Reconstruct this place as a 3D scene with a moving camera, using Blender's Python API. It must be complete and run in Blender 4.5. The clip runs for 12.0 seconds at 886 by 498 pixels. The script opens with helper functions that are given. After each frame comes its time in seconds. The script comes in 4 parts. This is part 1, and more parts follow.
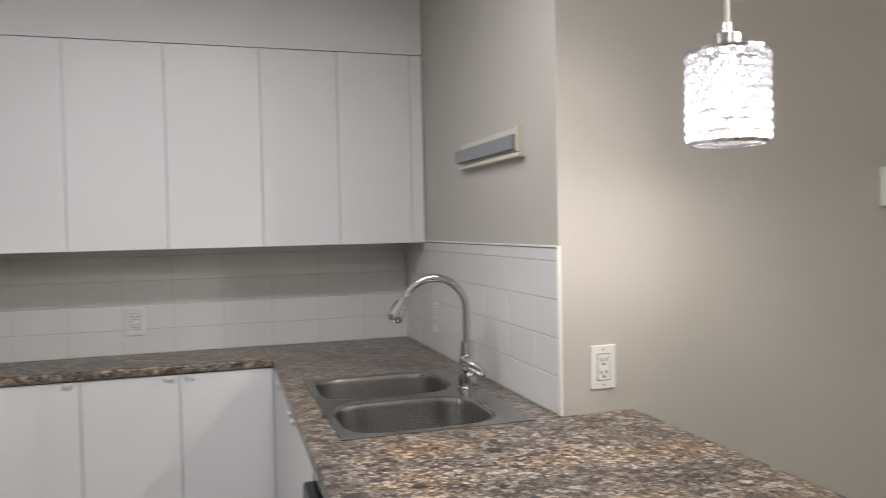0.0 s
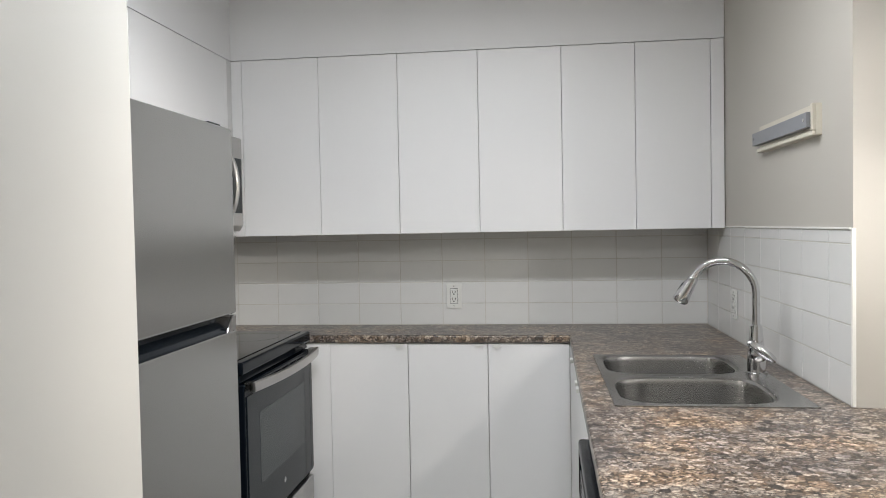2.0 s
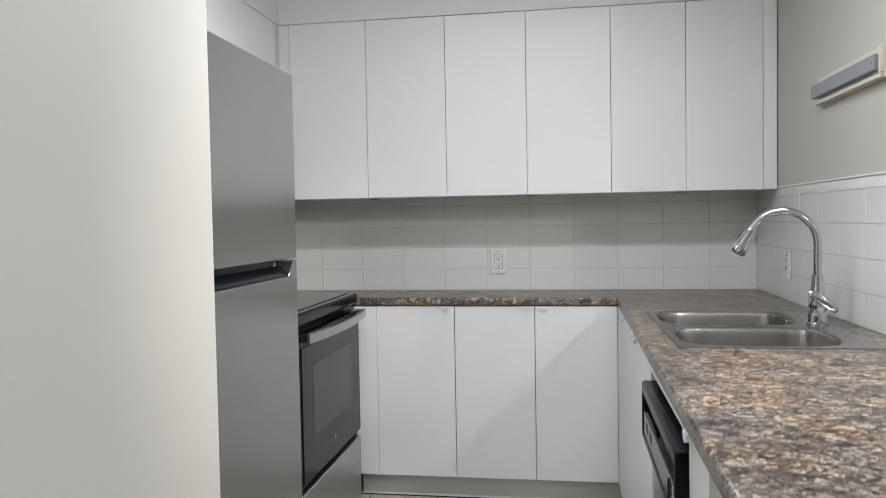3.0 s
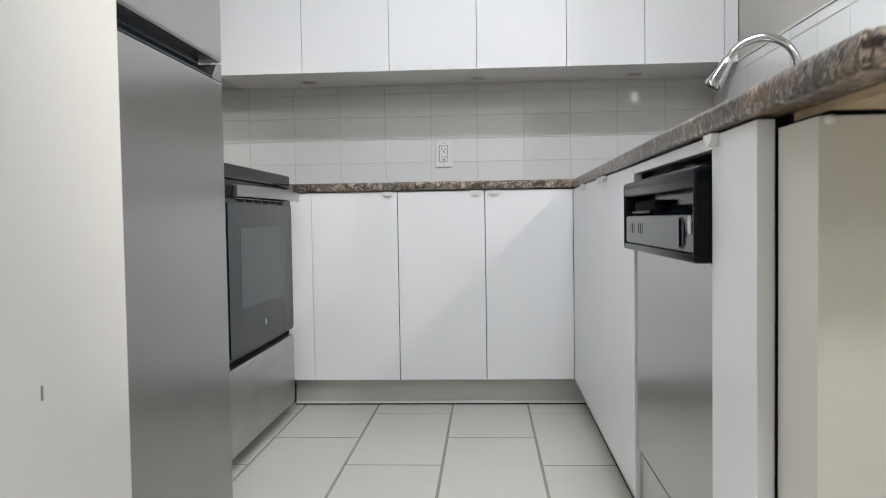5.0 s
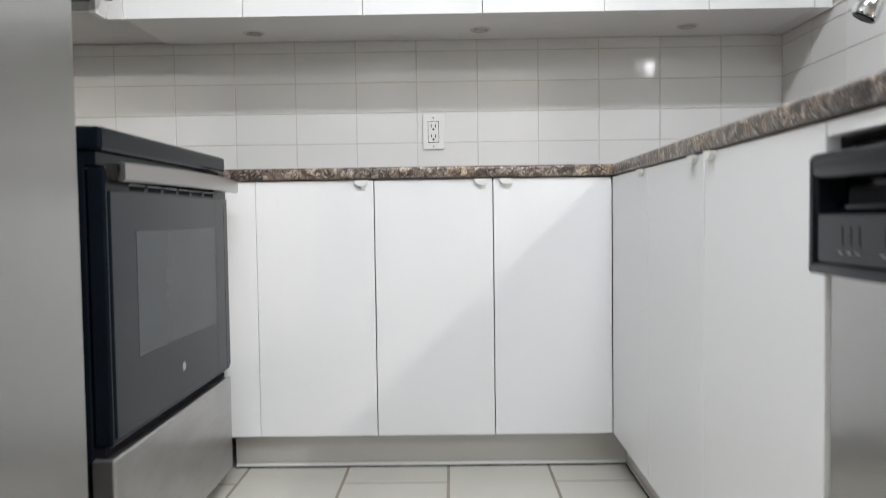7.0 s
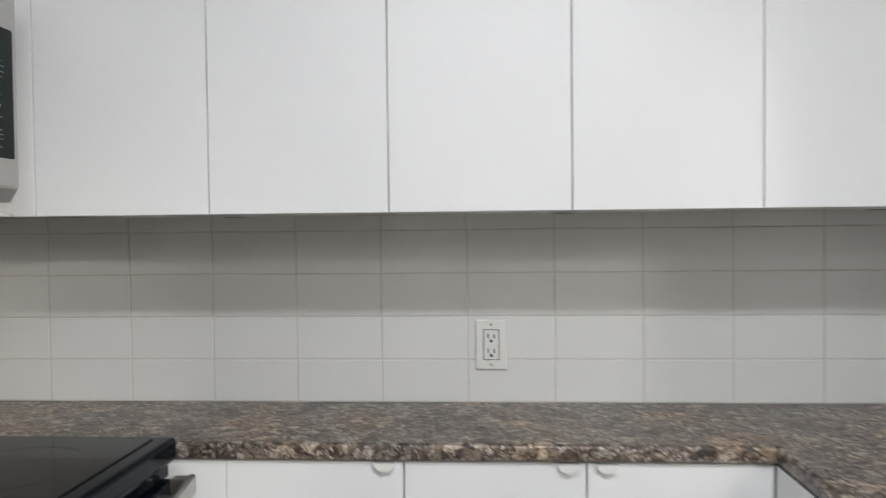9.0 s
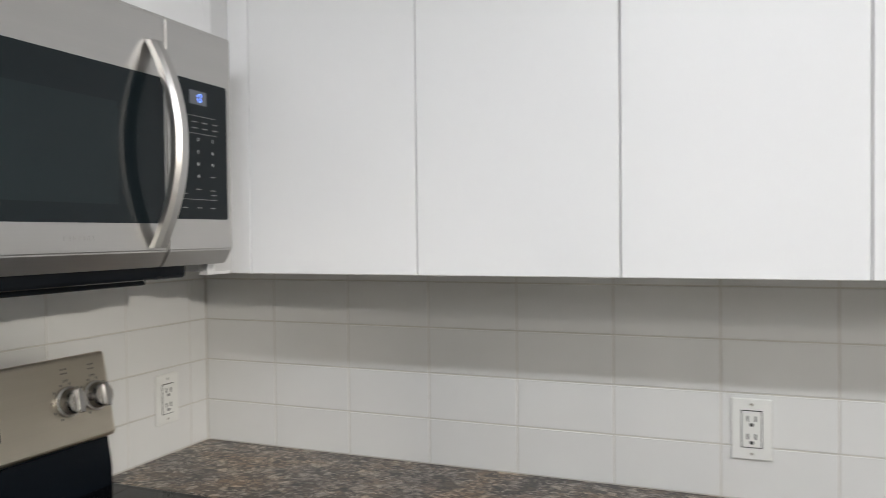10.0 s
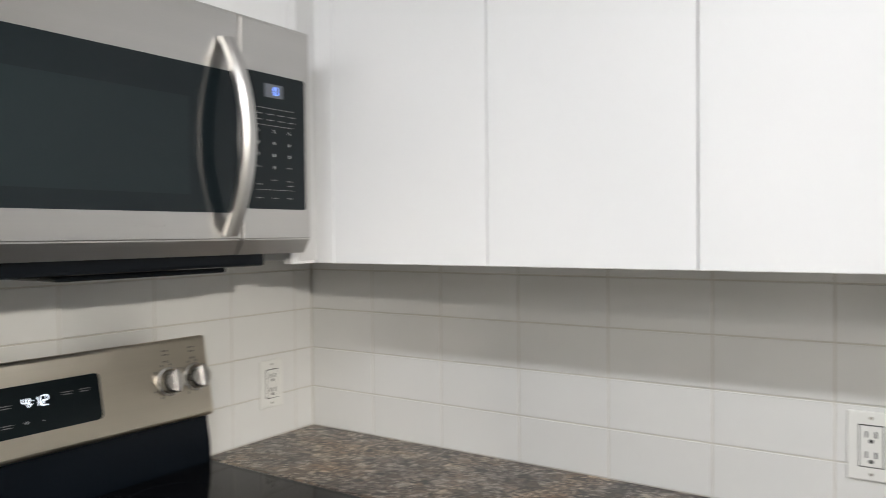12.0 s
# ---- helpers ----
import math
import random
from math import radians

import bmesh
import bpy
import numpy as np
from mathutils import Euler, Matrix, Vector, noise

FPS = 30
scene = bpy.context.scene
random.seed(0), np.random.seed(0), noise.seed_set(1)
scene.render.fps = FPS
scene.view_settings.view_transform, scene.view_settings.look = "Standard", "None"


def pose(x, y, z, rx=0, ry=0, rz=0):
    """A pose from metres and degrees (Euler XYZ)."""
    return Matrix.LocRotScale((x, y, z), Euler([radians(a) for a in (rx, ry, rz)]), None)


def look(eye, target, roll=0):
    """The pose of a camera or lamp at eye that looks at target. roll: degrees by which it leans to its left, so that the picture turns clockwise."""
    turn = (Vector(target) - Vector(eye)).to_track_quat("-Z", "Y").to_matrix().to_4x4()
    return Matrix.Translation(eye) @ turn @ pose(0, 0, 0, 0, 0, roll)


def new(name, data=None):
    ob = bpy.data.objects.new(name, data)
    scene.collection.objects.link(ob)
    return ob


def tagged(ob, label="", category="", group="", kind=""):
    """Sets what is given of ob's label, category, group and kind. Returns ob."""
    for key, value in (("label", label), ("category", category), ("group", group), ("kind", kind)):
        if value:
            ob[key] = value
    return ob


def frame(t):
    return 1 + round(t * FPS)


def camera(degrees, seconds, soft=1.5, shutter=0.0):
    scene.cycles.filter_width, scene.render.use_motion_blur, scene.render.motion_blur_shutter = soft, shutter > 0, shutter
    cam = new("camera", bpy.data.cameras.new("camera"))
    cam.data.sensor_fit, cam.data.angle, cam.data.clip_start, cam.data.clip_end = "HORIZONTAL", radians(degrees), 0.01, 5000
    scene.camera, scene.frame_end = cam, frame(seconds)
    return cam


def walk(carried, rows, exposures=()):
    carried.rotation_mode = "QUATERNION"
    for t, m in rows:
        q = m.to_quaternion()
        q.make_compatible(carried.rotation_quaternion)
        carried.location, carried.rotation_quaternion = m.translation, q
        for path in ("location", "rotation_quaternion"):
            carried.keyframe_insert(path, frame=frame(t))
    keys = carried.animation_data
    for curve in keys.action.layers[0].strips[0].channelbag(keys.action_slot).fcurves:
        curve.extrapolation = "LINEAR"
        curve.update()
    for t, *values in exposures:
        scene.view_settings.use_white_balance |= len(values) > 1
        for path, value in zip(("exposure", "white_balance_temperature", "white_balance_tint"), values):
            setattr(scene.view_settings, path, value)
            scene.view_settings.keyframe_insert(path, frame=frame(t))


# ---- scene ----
cam = camera(61.2, 12.0, soft=0.55, shutter=0.4)
PATH = [
    (0, (1.571, -3.346, 1.413), (2.168, -1.438, 1.354), -1.2),
    (0.5, (1.594, -3.415, 1.436), (1.83, -1.43, 1.377), -1.2),
    (1, (1.623, -3.465, 1.429), (1.617, -1.466, 1.369), -1.1),
    (1.5, (1.657, -3.505, 1.41), (1.497, -1.512, 1.353), -1.1),
    (2, (1.663, -3.532, 1.381), (1.417, -1.548, 1.319), -1.1),
    (2.5, (1.607, -3.554, 1.326), (1.318, -1.576, 1.264), -1.0),
    (2.7, (1.582, -3.566, 1.306), (1.273, -1.591, 1.228), -1.0),
    (4.3, (1.495, -3.427, 0.903), (1.3, -1.438, 0.843), -0.9),
    (4.4, (1.472, -3.428, 0.894), (1.298, -1.437, 0.821), -0.8),
    (4.5, (1.468, -3.424, 0.864), (1.303, -1.432, 0.793), -0.7),
    (5, (1.455, -3.31, 0.758), (1.34, -1.315, 0.68), -0.9),
    (5.5, (1.43, -3.147, 0.682), (1.35, -1.151, 0.597), -0.9),
    (6, (1.369, -2.964, 0.65), (1.313, -0.966, 0.566), -0.8),
    (6.5, (1.33, -2.754, 0.658), (1.292, -0.757, 0.571), -0.8),
    (7, (1.327, -2.528, 0.762), (1.306, -0.53, 0.677), -0.8),
    (7.1, (1.324, -2.48, 0.802), (1.308, -0.482, 0.712), -0.8),
    (7.2, (1.324, -2.432, 0.827), (1.313, -0.434, 0.746), -0.8),
    (8.8, (1.289, -1.825, 1.287), (1.219, 0.172, 1.228), -0.6),
    (9, (1.272, -1.752, 1.315), (1.148, 0.243, 1.265), -0.6),
    (9.5, (1.219, -1.624, 1.38), (0.827, 0.337, 1.344), -0.6),
    (10, (1.26, -1.53, 1.422), (0.516, 0.326, 1.382), -0.6),
    (10.5, (1.287, -1.487, 1.421), (0.235, 0.214, 1.376), -0.5),
    (11, (1.333, -1.491, 1.417), (0.087, 0.073, 1.371), -0.5),
    (11.2, (1.347, -1.493, 1.415), (0.061, 0.038, 1.37), -0.5),
    (11.5, (1.372, -1.487, 1.409), (0.073, 0.033, 1.368), -0.5),
    (12, (1.378, -1.427, 1.407), (0.26, 0.231, 1.365), -0.5),
]
walk(cam, [(t, look(eye, target, roll)) for t, eye, target, roll in PATH],
     exposures=[(0.0, -0.65, 6400, 14), (0.5, -0.45, 6370, 10), (1.5, -0.35, 6300, 10), (2.7, -0.34, 6200, 10), (4.5, -0.19, 6060, 10), (7.0, 0.22, 6120, 10), (9.0, -0.18, 6200, 10), (10.5, 0.02, 6280, 10), (12.0, 0.14, 6320, 10)])

# ---- light ----
world = bpy.data.worlds.new("daylight")
world.use_nodes = True
scene.world = world
sky = world.node_tree.nodes.new("ShaderNodeTexSky")
sky.sky_type, sky.sun_disc, sky.sun_elevation, sky.sun_rotation = "NISHITA", False, radians(35), radians(200)
world.node_tree.links.new(sky.outputs[0], world.node_tree.nodes["Background"].inputs[0])
world.node_tree.nodes["Background"].inputs[1].default_value = 0.1


def lamp(name, kind, place, power, colour, size=0.2, aim=None):
    data = bpy.data.lights.new(name, kind)
    data.energy, data.color = power, colour
    if kind == "AREA":
        if isinstance(size, tuple):
            data.shape, data.size, data.size_y = "RECTANGLE", *size
        else:
            data.shape, data.size = "DISK", size
    else:
        data.shadow_soft_size = size
    ob = new(name, data)
    ob.matrix_basis = look(place, aim) if aim else pose(*place)
    return ob


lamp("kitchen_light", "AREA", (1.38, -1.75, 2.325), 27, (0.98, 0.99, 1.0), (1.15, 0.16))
pendant_light = lamp("pendant_light_bulb", "SPOT", (2.555, -2.10, 1.66), 20, (1.0, 0.94, 0.86), 0.03, (2.555, -2.1001, 0.9))
pendant_light.data.spot_size, pendant_light.data.spot_blend = radians(178), 0.72
# Added fill for the hall and living walls; no such sources known.
lamp("hall_fill_light", "AREA", (1.95, -3.7, 2.315), 20, (1.0, 0.99, 0.97), 0.34)
lamp("living_fill_light", "POINT", (3.9, -4.4, 2.2), 42, (1.0, 0.97, 0.93), 0.1)
# Two added, unseen spot beams, set to match the warm shadow edges.
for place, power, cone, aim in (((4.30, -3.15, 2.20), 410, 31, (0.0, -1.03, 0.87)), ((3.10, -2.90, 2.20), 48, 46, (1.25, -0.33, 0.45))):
    beam = lamp("added_spot_beam", "SPOT", place, power, (1.0, 0.92, 0.80), 0.05, aim)
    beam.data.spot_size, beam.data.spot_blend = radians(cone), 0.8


# ---- materials ----
def material(name, base=(0.8, 0.8, 0.8), rough=0.5, metal=0.0, vary=0.06, scale=6.0, fine=90.0, bump=0.0,
             stretch=(1, 1, 1), per_piece=0.0, rough_vary=0.1, coat=0.0, emit=None, spec=0.5, ior=1.5):
    """A surface with colour and gloss that vary at a coarse and a fine scale."""
    m = bpy.data.materials.new(name)
    m.use_nodes = True
    n, l = m.node_tree.nodes, m.node_tree.links
    b = n["Principled BSDF"]
    b.inputs["Metallic"].default_value = metal
    b.inputs["Coat Weight"].default_value = coat
    b.inputs["Specular IOR Level"].default_value = spec
    b.inputs["IOR"].default_value = ior
    b.inputs["Coat Roughness"].default_value = 0.06
    tc = n.new("ShaderNodeTexCoord")
    mp = n.new("ShaderNodeMapping")
    mp.inputs["Scale"].default_value = stretch
    l.new(tc.outputs["Object"], mp.inputs[0])
    a, f = n.new("ShaderNodeTexNoise"), n.new("ShaderNodeTexNoise")
    a.inputs["Scale"].default_value, a.inputs["Detail"].default_value = scale, 4
    f.inputs["Scale"].default_value, f.inputs["Detail"].default_value = fine, 3
    l.new(mp.outputs[0], a.inputs[0]), l.new(mp.outputs[0], f.inputs[0])
    add = n.new("ShaderNodeMath")
    add.operation = "MULTIPLY_ADD"
    add.inputs[1].default_value = 0.4
    l.new(f.outputs[0], add.inputs[0]), l.new(a.outputs[0], add.inputs[2])
    last = add.outputs[0]
    if per_piece:
        oi, pa = n.new("ShaderNodeObjectInfo"), n.new("ShaderNodeMath")
        pa.operation, pa.inputs[1].default_value = "MULTIPLY_ADD", per_piece
        l.new(oi.outputs["Random"], pa.inputs[0]), l.new(last, pa.inputs[2])
        last = pa.outputs[0]
    ramp = n.new("ShaderNodeMapRange")
    ramp.inputs[1].default_value, ramp.inputs[2].default_value = 0.3, 1.1 + per_piece
    ramp.inputs[3].default_value, ramp.inputs[4].default_value = 1 - vary, 1 + vary
    l.new(last, ramp.inputs[0])
    mul = n.new("ShaderNodeVectorMath")
    mul.operation = "SCALE"
    mul.inputs[0].default_value = base
    l.new(ramp.outputs[0], mul.inputs["Scale"])
    l.new(mul.outputs[0], b.inputs["Base Color"])
    rr = n.new("ShaderNodeMapRange")
    rr.inputs[1].default_value, rr.inputs[2].default_value = 0.3, 1.1
    rr.inputs[3].default_value, rr.inputs[4].default_value = rough * (1 - rough_vary), rough * (1 + rough_vary)
    l.new(add.outputs[0], rr.inputs[0]), l.new(rr.outputs[0], b.inputs["Roughness"])
    if bump:
        bp = n.new("ShaderNodeBump")
        bp.inputs["Strength"].default_value, bp.inputs["Distance"].default_value = bump, 0.002
        l.new(add.outputs[0], bp.inputs["Height"]), l.new(bp.outputs[0], b.inputs["Normal"])
    if emit:
        b.inputs["Emission Color"].default_value = (*emit[0], 1)
        b.inputs["Emission Strength"].default_value = emit[1]
    return m


def granite():
    """Laminate printed like brown granite: flakes of cream, tan, rust, grey and near black, drawn out one way."""
    m = bpy.data.materials.new("granite_laminate")
    m.use_nodes = True
    n, l = m.node_tree.nodes, m.node_tree.links
    b = n["Principled BSDF"]
    tc, mp = n.new("ShaderNodeTexCoord"), n.new("ShaderNodeMapping")
    mp.inputs["Scale"].default_value = (1.0, 1.2, 1.2)
    mp.inputs["Rotation"].default_value = (0.0, 0.0, 0.15)
    l.new(tc.outputs["Object"], mp.inputs[0])
    warp = n.new("ShaderNodeTexNoise")
    warp.inputs["Scale"].default_value, warp.inputs["Detail"].default_value = 32, 5
    l.new(mp.outputs[0], warp.inputs[0])
    wv = n.new("ShaderNodeVectorMath")
    wv.operation = "MULTIPLY_ADD"
    wv.inputs[1].default_value = (0.034, 0.034, 0.034)
    l.new(warp.outputs["Color"], wv.inputs[0]), l.new(mp.outputs[0], wv.inputs[2])

    def cells(scale):
        v = n.new("ShaderNodeTexVoronoi")
        v.inputs["Scale"].default_value = scale
        l.new(wv.outputs[0], v.inputs["Vector"])
        sp = n.new("ShaderNodeSeparateColor")
        l.new(v.outputs["Color"], sp.inputs[0])
        return sp.outputs[0], v.outputs["Distance"]

    def ramp(src, stops):
        r = n.new("ShaderNodeValToRGB")
        e = r.color_ramp.elements
        while len(e) < len(stops):
            e.new(0.5)
        for el, (p, c) in zip(e, stops):
            el.position, el.color = p, (*c, 1)
        l.new(src, r.inputs[0])
        return r.outputs[0]

    def mix(fac, c1, c2):
        x = n.new("ShaderNodeMix")
        x.data_type = "RGBA"
        if isinstance(fac, float):
            x.inputs[0].default_value = fac
        else:
            l.new(fac, x.inputs[0])
        l.new(c1, x.inputs[6]), l.new(c2, x.inputs[7])
        return x.outputs[2]

    big, _ = cells(44)
    small, _ = cells(125)
    c_big = ramp(big, [(0.0, (0.03, 0.027, 0.028)), (0.14, (0.07, 0.056, 0.048)), (0.3, (0.16, 0.118, 0.087)), (0.46, (0.27, 0.212, 0.167)), (0.6, (0.15, 0.132, 0.118)), (0.7, (0.30, 0.262, 0.228)), (0.86, (0.42, 0.37, 0.315))])
    c_small = ramp(small, [(0.0, (0.025, 0.023, 0.024)), (0.22, (0.08, 0.063, 0.053)), (0.45, (0.2, 0.152, 0.112)), (0.62, (0.15, 0.132, 0.118)), (0.78, (0.34, 0.295, 0.25)), (0.93, (0.44, 0.395, 0.345))])
    pick = n.new("ShaderNodeTexNoise")
    pick.inputs["Scale"].default_value, pick.inputs["Detail"].default_value = 34, 3
    l.new(wv.outputs[0], pick.inputs[0])
    pr = ramp(pick.outputs[0], [(0.47, (0, 0, 0)), (0.53, (1, 1, 1))])
    base = mix(pr, c_big, c_small)
    drift = n.new("ShaderNodeTexNoise")
    drift.inputs["Scale"].default_value, drift.inputs["Detail"].default_value = 5.5, 4
    l.new(mp.outputs[0], drift.inputs[0])
    tone = ramp(drift.outputs[0], [(0.36, (0.62, 0.61, 0.64)), (0.44, (0.95, 0.95, 0.97)), (0.54, (1.15, 1.1, 1.04)), (0.62, (1.24, 1.09, 0.92)), (0.70, (1.25, 1.05, 0.82))])
    mm = n.new("ShaderNodeMix")
    mm.data_type, mm.blend_type = "RGBA", "MULTIPLY"
    mm.inputs[0].default_value = 1.0
    l.new(base, mm.inputs[6]), l.new(tone, mm.inputs[7])
    edge = n.new("ShaderNodeTexVoronoi")
    edge.feature, edge.inputs["Scale"].default_value = "DISTANCE_TO_EDGE", 44
    l.new(wv.outputs[0], edge.inputs["Vector"])
    vein = ramp(edge.outputs["Distance"], [(0.0, (0.3, 0.27, 0.26)), (0.05, (0.75, 0.73, 0.72)), (0.12, (1.0, 1.0, 1.0))])
    mv = n.new("ShaderNodeMix")
    mv.data_type, mv.blend_type = "RGBA", "MULTIPLY"
    mv.inputs[0].default_value = 1.0
    l.new(mm.outputs[2], mv.inputs[6]), l.new(vein, mv.inputs[7])
    grit = n.new("ShaderNodeTexNoise")
    grit.inputs["Scale"].default_value, grit.inputs["Detail"].default_value = 190, 5
    l.new(mp.outputs[0], grit.inputs[0])
    mg = n.new("ShaderNodeMix")
    mg.data_type, mg.blend_type = "RGBA", "MULTIPLY"
    mg.inputs[0].default_value = 1.0
    l.new(mv.outputs[2], mg.inputs[6])
    l.new(ramp(grit.outputs[0], [(0.36, (0.42, 0.42, 0.42)), (0.5, (0.88, 0.88, 0.88)), (0.64, (1.28, 1.26, 1.23))]), mg.inputs[7])
    l.new(mg.outputs[2], b.inputs["Base Color"])
    b.inputs["Roughness"].default_value = 0.3
    bp = n.new("ShaderNodeBump")
    bp.inputs["Strength"].default_value, bp.inputs["Distance"].default_value = 0.12, 0.001
    l.new(pick.outputs[0], bp.inputs["Height"]), l.new(bp.outputs[0], b.inputs["Normal"])
    return m


M_WALL = material("greige_wall_paint", (0.50, 0.477, 0.43), 0.6, vary=0.025, scale=3, fine=220, bump=0.12)
# Lighter copy of M_WALL: stronger light by the fridge is in its colour.
M_WALL_LIT = material("lit_wall_paint", (0.57, 0.557, 0.525), 0.6, vary=0.025, scale=3, fine=220, bump=0.12)
M_LOW = material("pale_cream_wall_paint", (0.68, 0.65, 0.585), 0.6, vary=0.04, scale=3, fine=160, bump=0.15)
M_CEIL = material("ceiling_paint", (0.76, 0.76, 0.75), 0.8, vary=0.03, scale=4, fine=160, bump=0.2)
M_SOFFIT = material("white_soffit_paint", (0.80, 0.80, 0.81), 0.6, vary=0.02, scale=3, fine=200, bump=0.08)
M_WHITE = material("white_laminate", (0.82, 0.82, 0.825), 0.38, vary=0.015, scale=2, fine=60, bump=0.02)
M_CARCASS = material("white_melamine", (0.66, 0.66, 0.66), 0.5, vary=0.02)
M_TILE = material("glossy_white_tile", (0.75, 0.75, 0.735), 0.02, vary=0.03, scale=5, fine=18, bump=0.05, per_piece=0.25)
M_GROUT = material("beige_grout", (0.61, 0.59, 0.545), 0.85, vary=0.12, scale=12, fine=200, bump=0.3)
M_FLOOR = material("off_white_floor_tile", (0.58, 0.562, 0.505), 0.3, vary=0.07, scale=4, fine=55, bump=0.05, per_piece=0.2)
M_FGROUT = material("brown_floor_grout", (0.31, 0.275, 0.225), 0.9, vary=0.25, scale=10, fine=160, bump=0.4)
M_TOE = material("brushed_toe_kick", (0.64, 0.625, 0.60), 0.45, 0.15, vary=0.05, scale=3, fine=80, stretch=(0.2, 0.2, 6))
M_STEEL = material("brushed_stainless", (0.47, 0.46, 0.445), 0.34, 1.0, vary=0.05, scale=3, fine=60, stretch=(1, 0.04, 14), rough_vary=0.15)
# Warm lamplight on the range panel is tinted into this steel's colour.
M_PANEL = material("warm_lit_stainless", (0.64, 0.585, 0.49), 0.3, 1.0, vary=0.06, scale=3, fine=60, stretch=(1, 0.05, 10), rough_vary=0.15)
M_FRIDGE = material("grey_fridge_steel", (0.325, 0.322, 0.316), 0.25, 0.85, vary=0.008, scale=2, fine=60, stretch=(1, 14, 0.04), rough_vary=0.03)
M_SINK = material("sink_stainless", (0.40, 0.395, 0.385), 0.26, 1.0, vary=0.01, scale=5, fine=40, stretch=(1, 2, 1), rough_vary=0.02)
M_SINK.node_tree.nodes["Principled BSDF"].inputs["Anisotropic"].default_value = 0.4
M_SINK.node_tree.nodes["Principled BSDF"].inputs["Anisotropic Rotation"].default_value = 0.25
M_DRAWER = material("dull_brushed_stainless", (0.46, 0.455, 0.45), 0.36, 1.0, vary=0.2, scale=14, fine=60, stretch=(1, 0.5, 2), rough_vary=0.2)
M_DOOR = material("polished_dishwasher_steel", (0.44, 0.435, 0.43), 0.2, 1.0, vary=0.03, scale=3, fine=60, stretch=(1, 0.04, 14), rough_vary=0.08)
M_CHROME = material("chrome", (0.58, 0.58, 0.59), 0.06, 1.0, vary=0.02)
M_SATIN = material("satin_nickel", (0.62, 0.60, 0.57), 0.22, 1.0, vary=0.04)
M_BLACK = material("black_enamel", (0.004, 0.006, 0.009), 0.12, vary=0.2, scale=8, spec=0.25, ior=1.3)
M_PLASTIC = material("black_plastic", (0.006, 0.008, 0.011), 0.25, vary=0.2, scale=8, fine=200, bump=0.05, spec=0.3, ior=1.3)
M_FACE = material("dark_grey_control_face", (0.010, 0.013, 0.016), 0.16, vary=0.1, scale=6, spec=0.3)
M_DARK = material("dark_recess", (0.008, 0.008, 0.009), 0.7, vary=0.2, spec=0.05)
M_GLASS = material("tinted_oven_glass", (0.007, 0.010, 0.013), 0.08, vary=0.06, scale=3, spec=0.18)
M_WINDOW = material("grey_oven_window", (0.036, 0.042, 0.045), 0.1, vary=0.05, scale=3, spec=0.18)
M_MWGLASS = material("microwave_glass", (0.008, 0.012, 0.014), 0.07, vary=0.06, scale=3, spec=0.18)
M_MWMESH = material("microwave_mesh", (0.012, 0.018, 0.020), 0.1, vary=0.06, scale=3, spec=0.18)
M_COOK = material("black_ceramic_glass", (0.005, 0.005, 0.006), 0.05, vary=0.2, scale=6, spec=0.16)
M_RING = material("grey_print", (0.17, 0.17, 0.17), 0.3, vary=0.05)
M_PLATE = material("white_plastic", (0.78, 0.78, 0.75), 0.3, vary=0.02)
M_SLOT = material("slot_black", (0.02, 0.02, 0.02), 0.5, vary=0.1)
M_TRIM = material("white_tile_trim", (0.78, 0.77, 0.73), 0.3, vary=0.03)
M_WOOD = material("cream_painted_wood", (0.62, 0.58, 0.49), 0.45, vary=0.06, scale=10, fine=80, bump=0.1)
M_MAGNET = material("grey_magnet_strip", (0.27, 0.28, 0.30), 0.42, 0.3, vary=0.1, scale=9)
M_RAW = material("raw_chipboard", (0.50, 0.38, 0.24), 0.8, vary=0.2, scale=30, fine=200, bump=0.4)
M_PRINT = material("light_grey_lettering", (0.55, 0.56, 0.57), 0.4, vary=0.02)
M_INK = material("dark_lettering", (0.06, 0.06, 0.06), 0.4, vary=0.02)
M_RED = material("red_indicator", (0.05, 0.006, 0.005), 0.15, vary=0.05)
M_BLUE = material("blue_display_digits", (0.1, 0.2, 0.8), 0.4, emit=((0.15, 0.3, 1.0), 2.5))
M_DIGIT = material("white_display_digits", (0.8, 0.8, 0.8), 0.4, emit=((0.85, 0.92, 1.0), 2.2))
M_LCD = material("display_window", (0.12, 0.13, 0.15), 0.15, vary=0.03)
M_GLOW = material("frosted_lamp_glass", (0.9, 0.9, 0.88), 0.4, emit=((1.0, 0.96, 0.9), 6.0))
M_BULB = material("glowing_bulb", (0.9, 0.9, 0.88), 0.4, emit=((1.0, 0.98, 0.98), 18.0))
M_CORD = material("pale_cord", (0.62, 0.60, 0.58), 0.5, vary=0.05)
M_GRANITE = granite()
M_FILM = material("clear_film", (0.82, 0.84, 0.82), 0.12, vary=0.05)
M_FILM.node_tree.nodes["Principled BSDF"].inputs["Transmission Weight"].default_value = 0.97
M_FILM.node_tree.nodes["Principled BSDF"].inputs["IOR"].default_value = 1.12
M_CRYSTAL = material("crystal_beads", (0.95, 0.96, 1.0), 0.07, vary=0.02)
M_CRYSTAL.node_tree.nodes["Principled BSDF"].inputs["Transmission Weight"].default_value = 1.0
M_CRYSTAL.node_tree.nodes["Principled BSDF"].inputs["IOR"].default_value = 1.45
crystal, mixer = M_CRYSTAL.node_tree, M_CRYSTAL.node_tree.nodes.new("ShaderNodeMixShader")
frost = crystal.nodes.new("ShaderNodeBsdfTranslucent")
mixer.inputs[0].default_value = 0.05
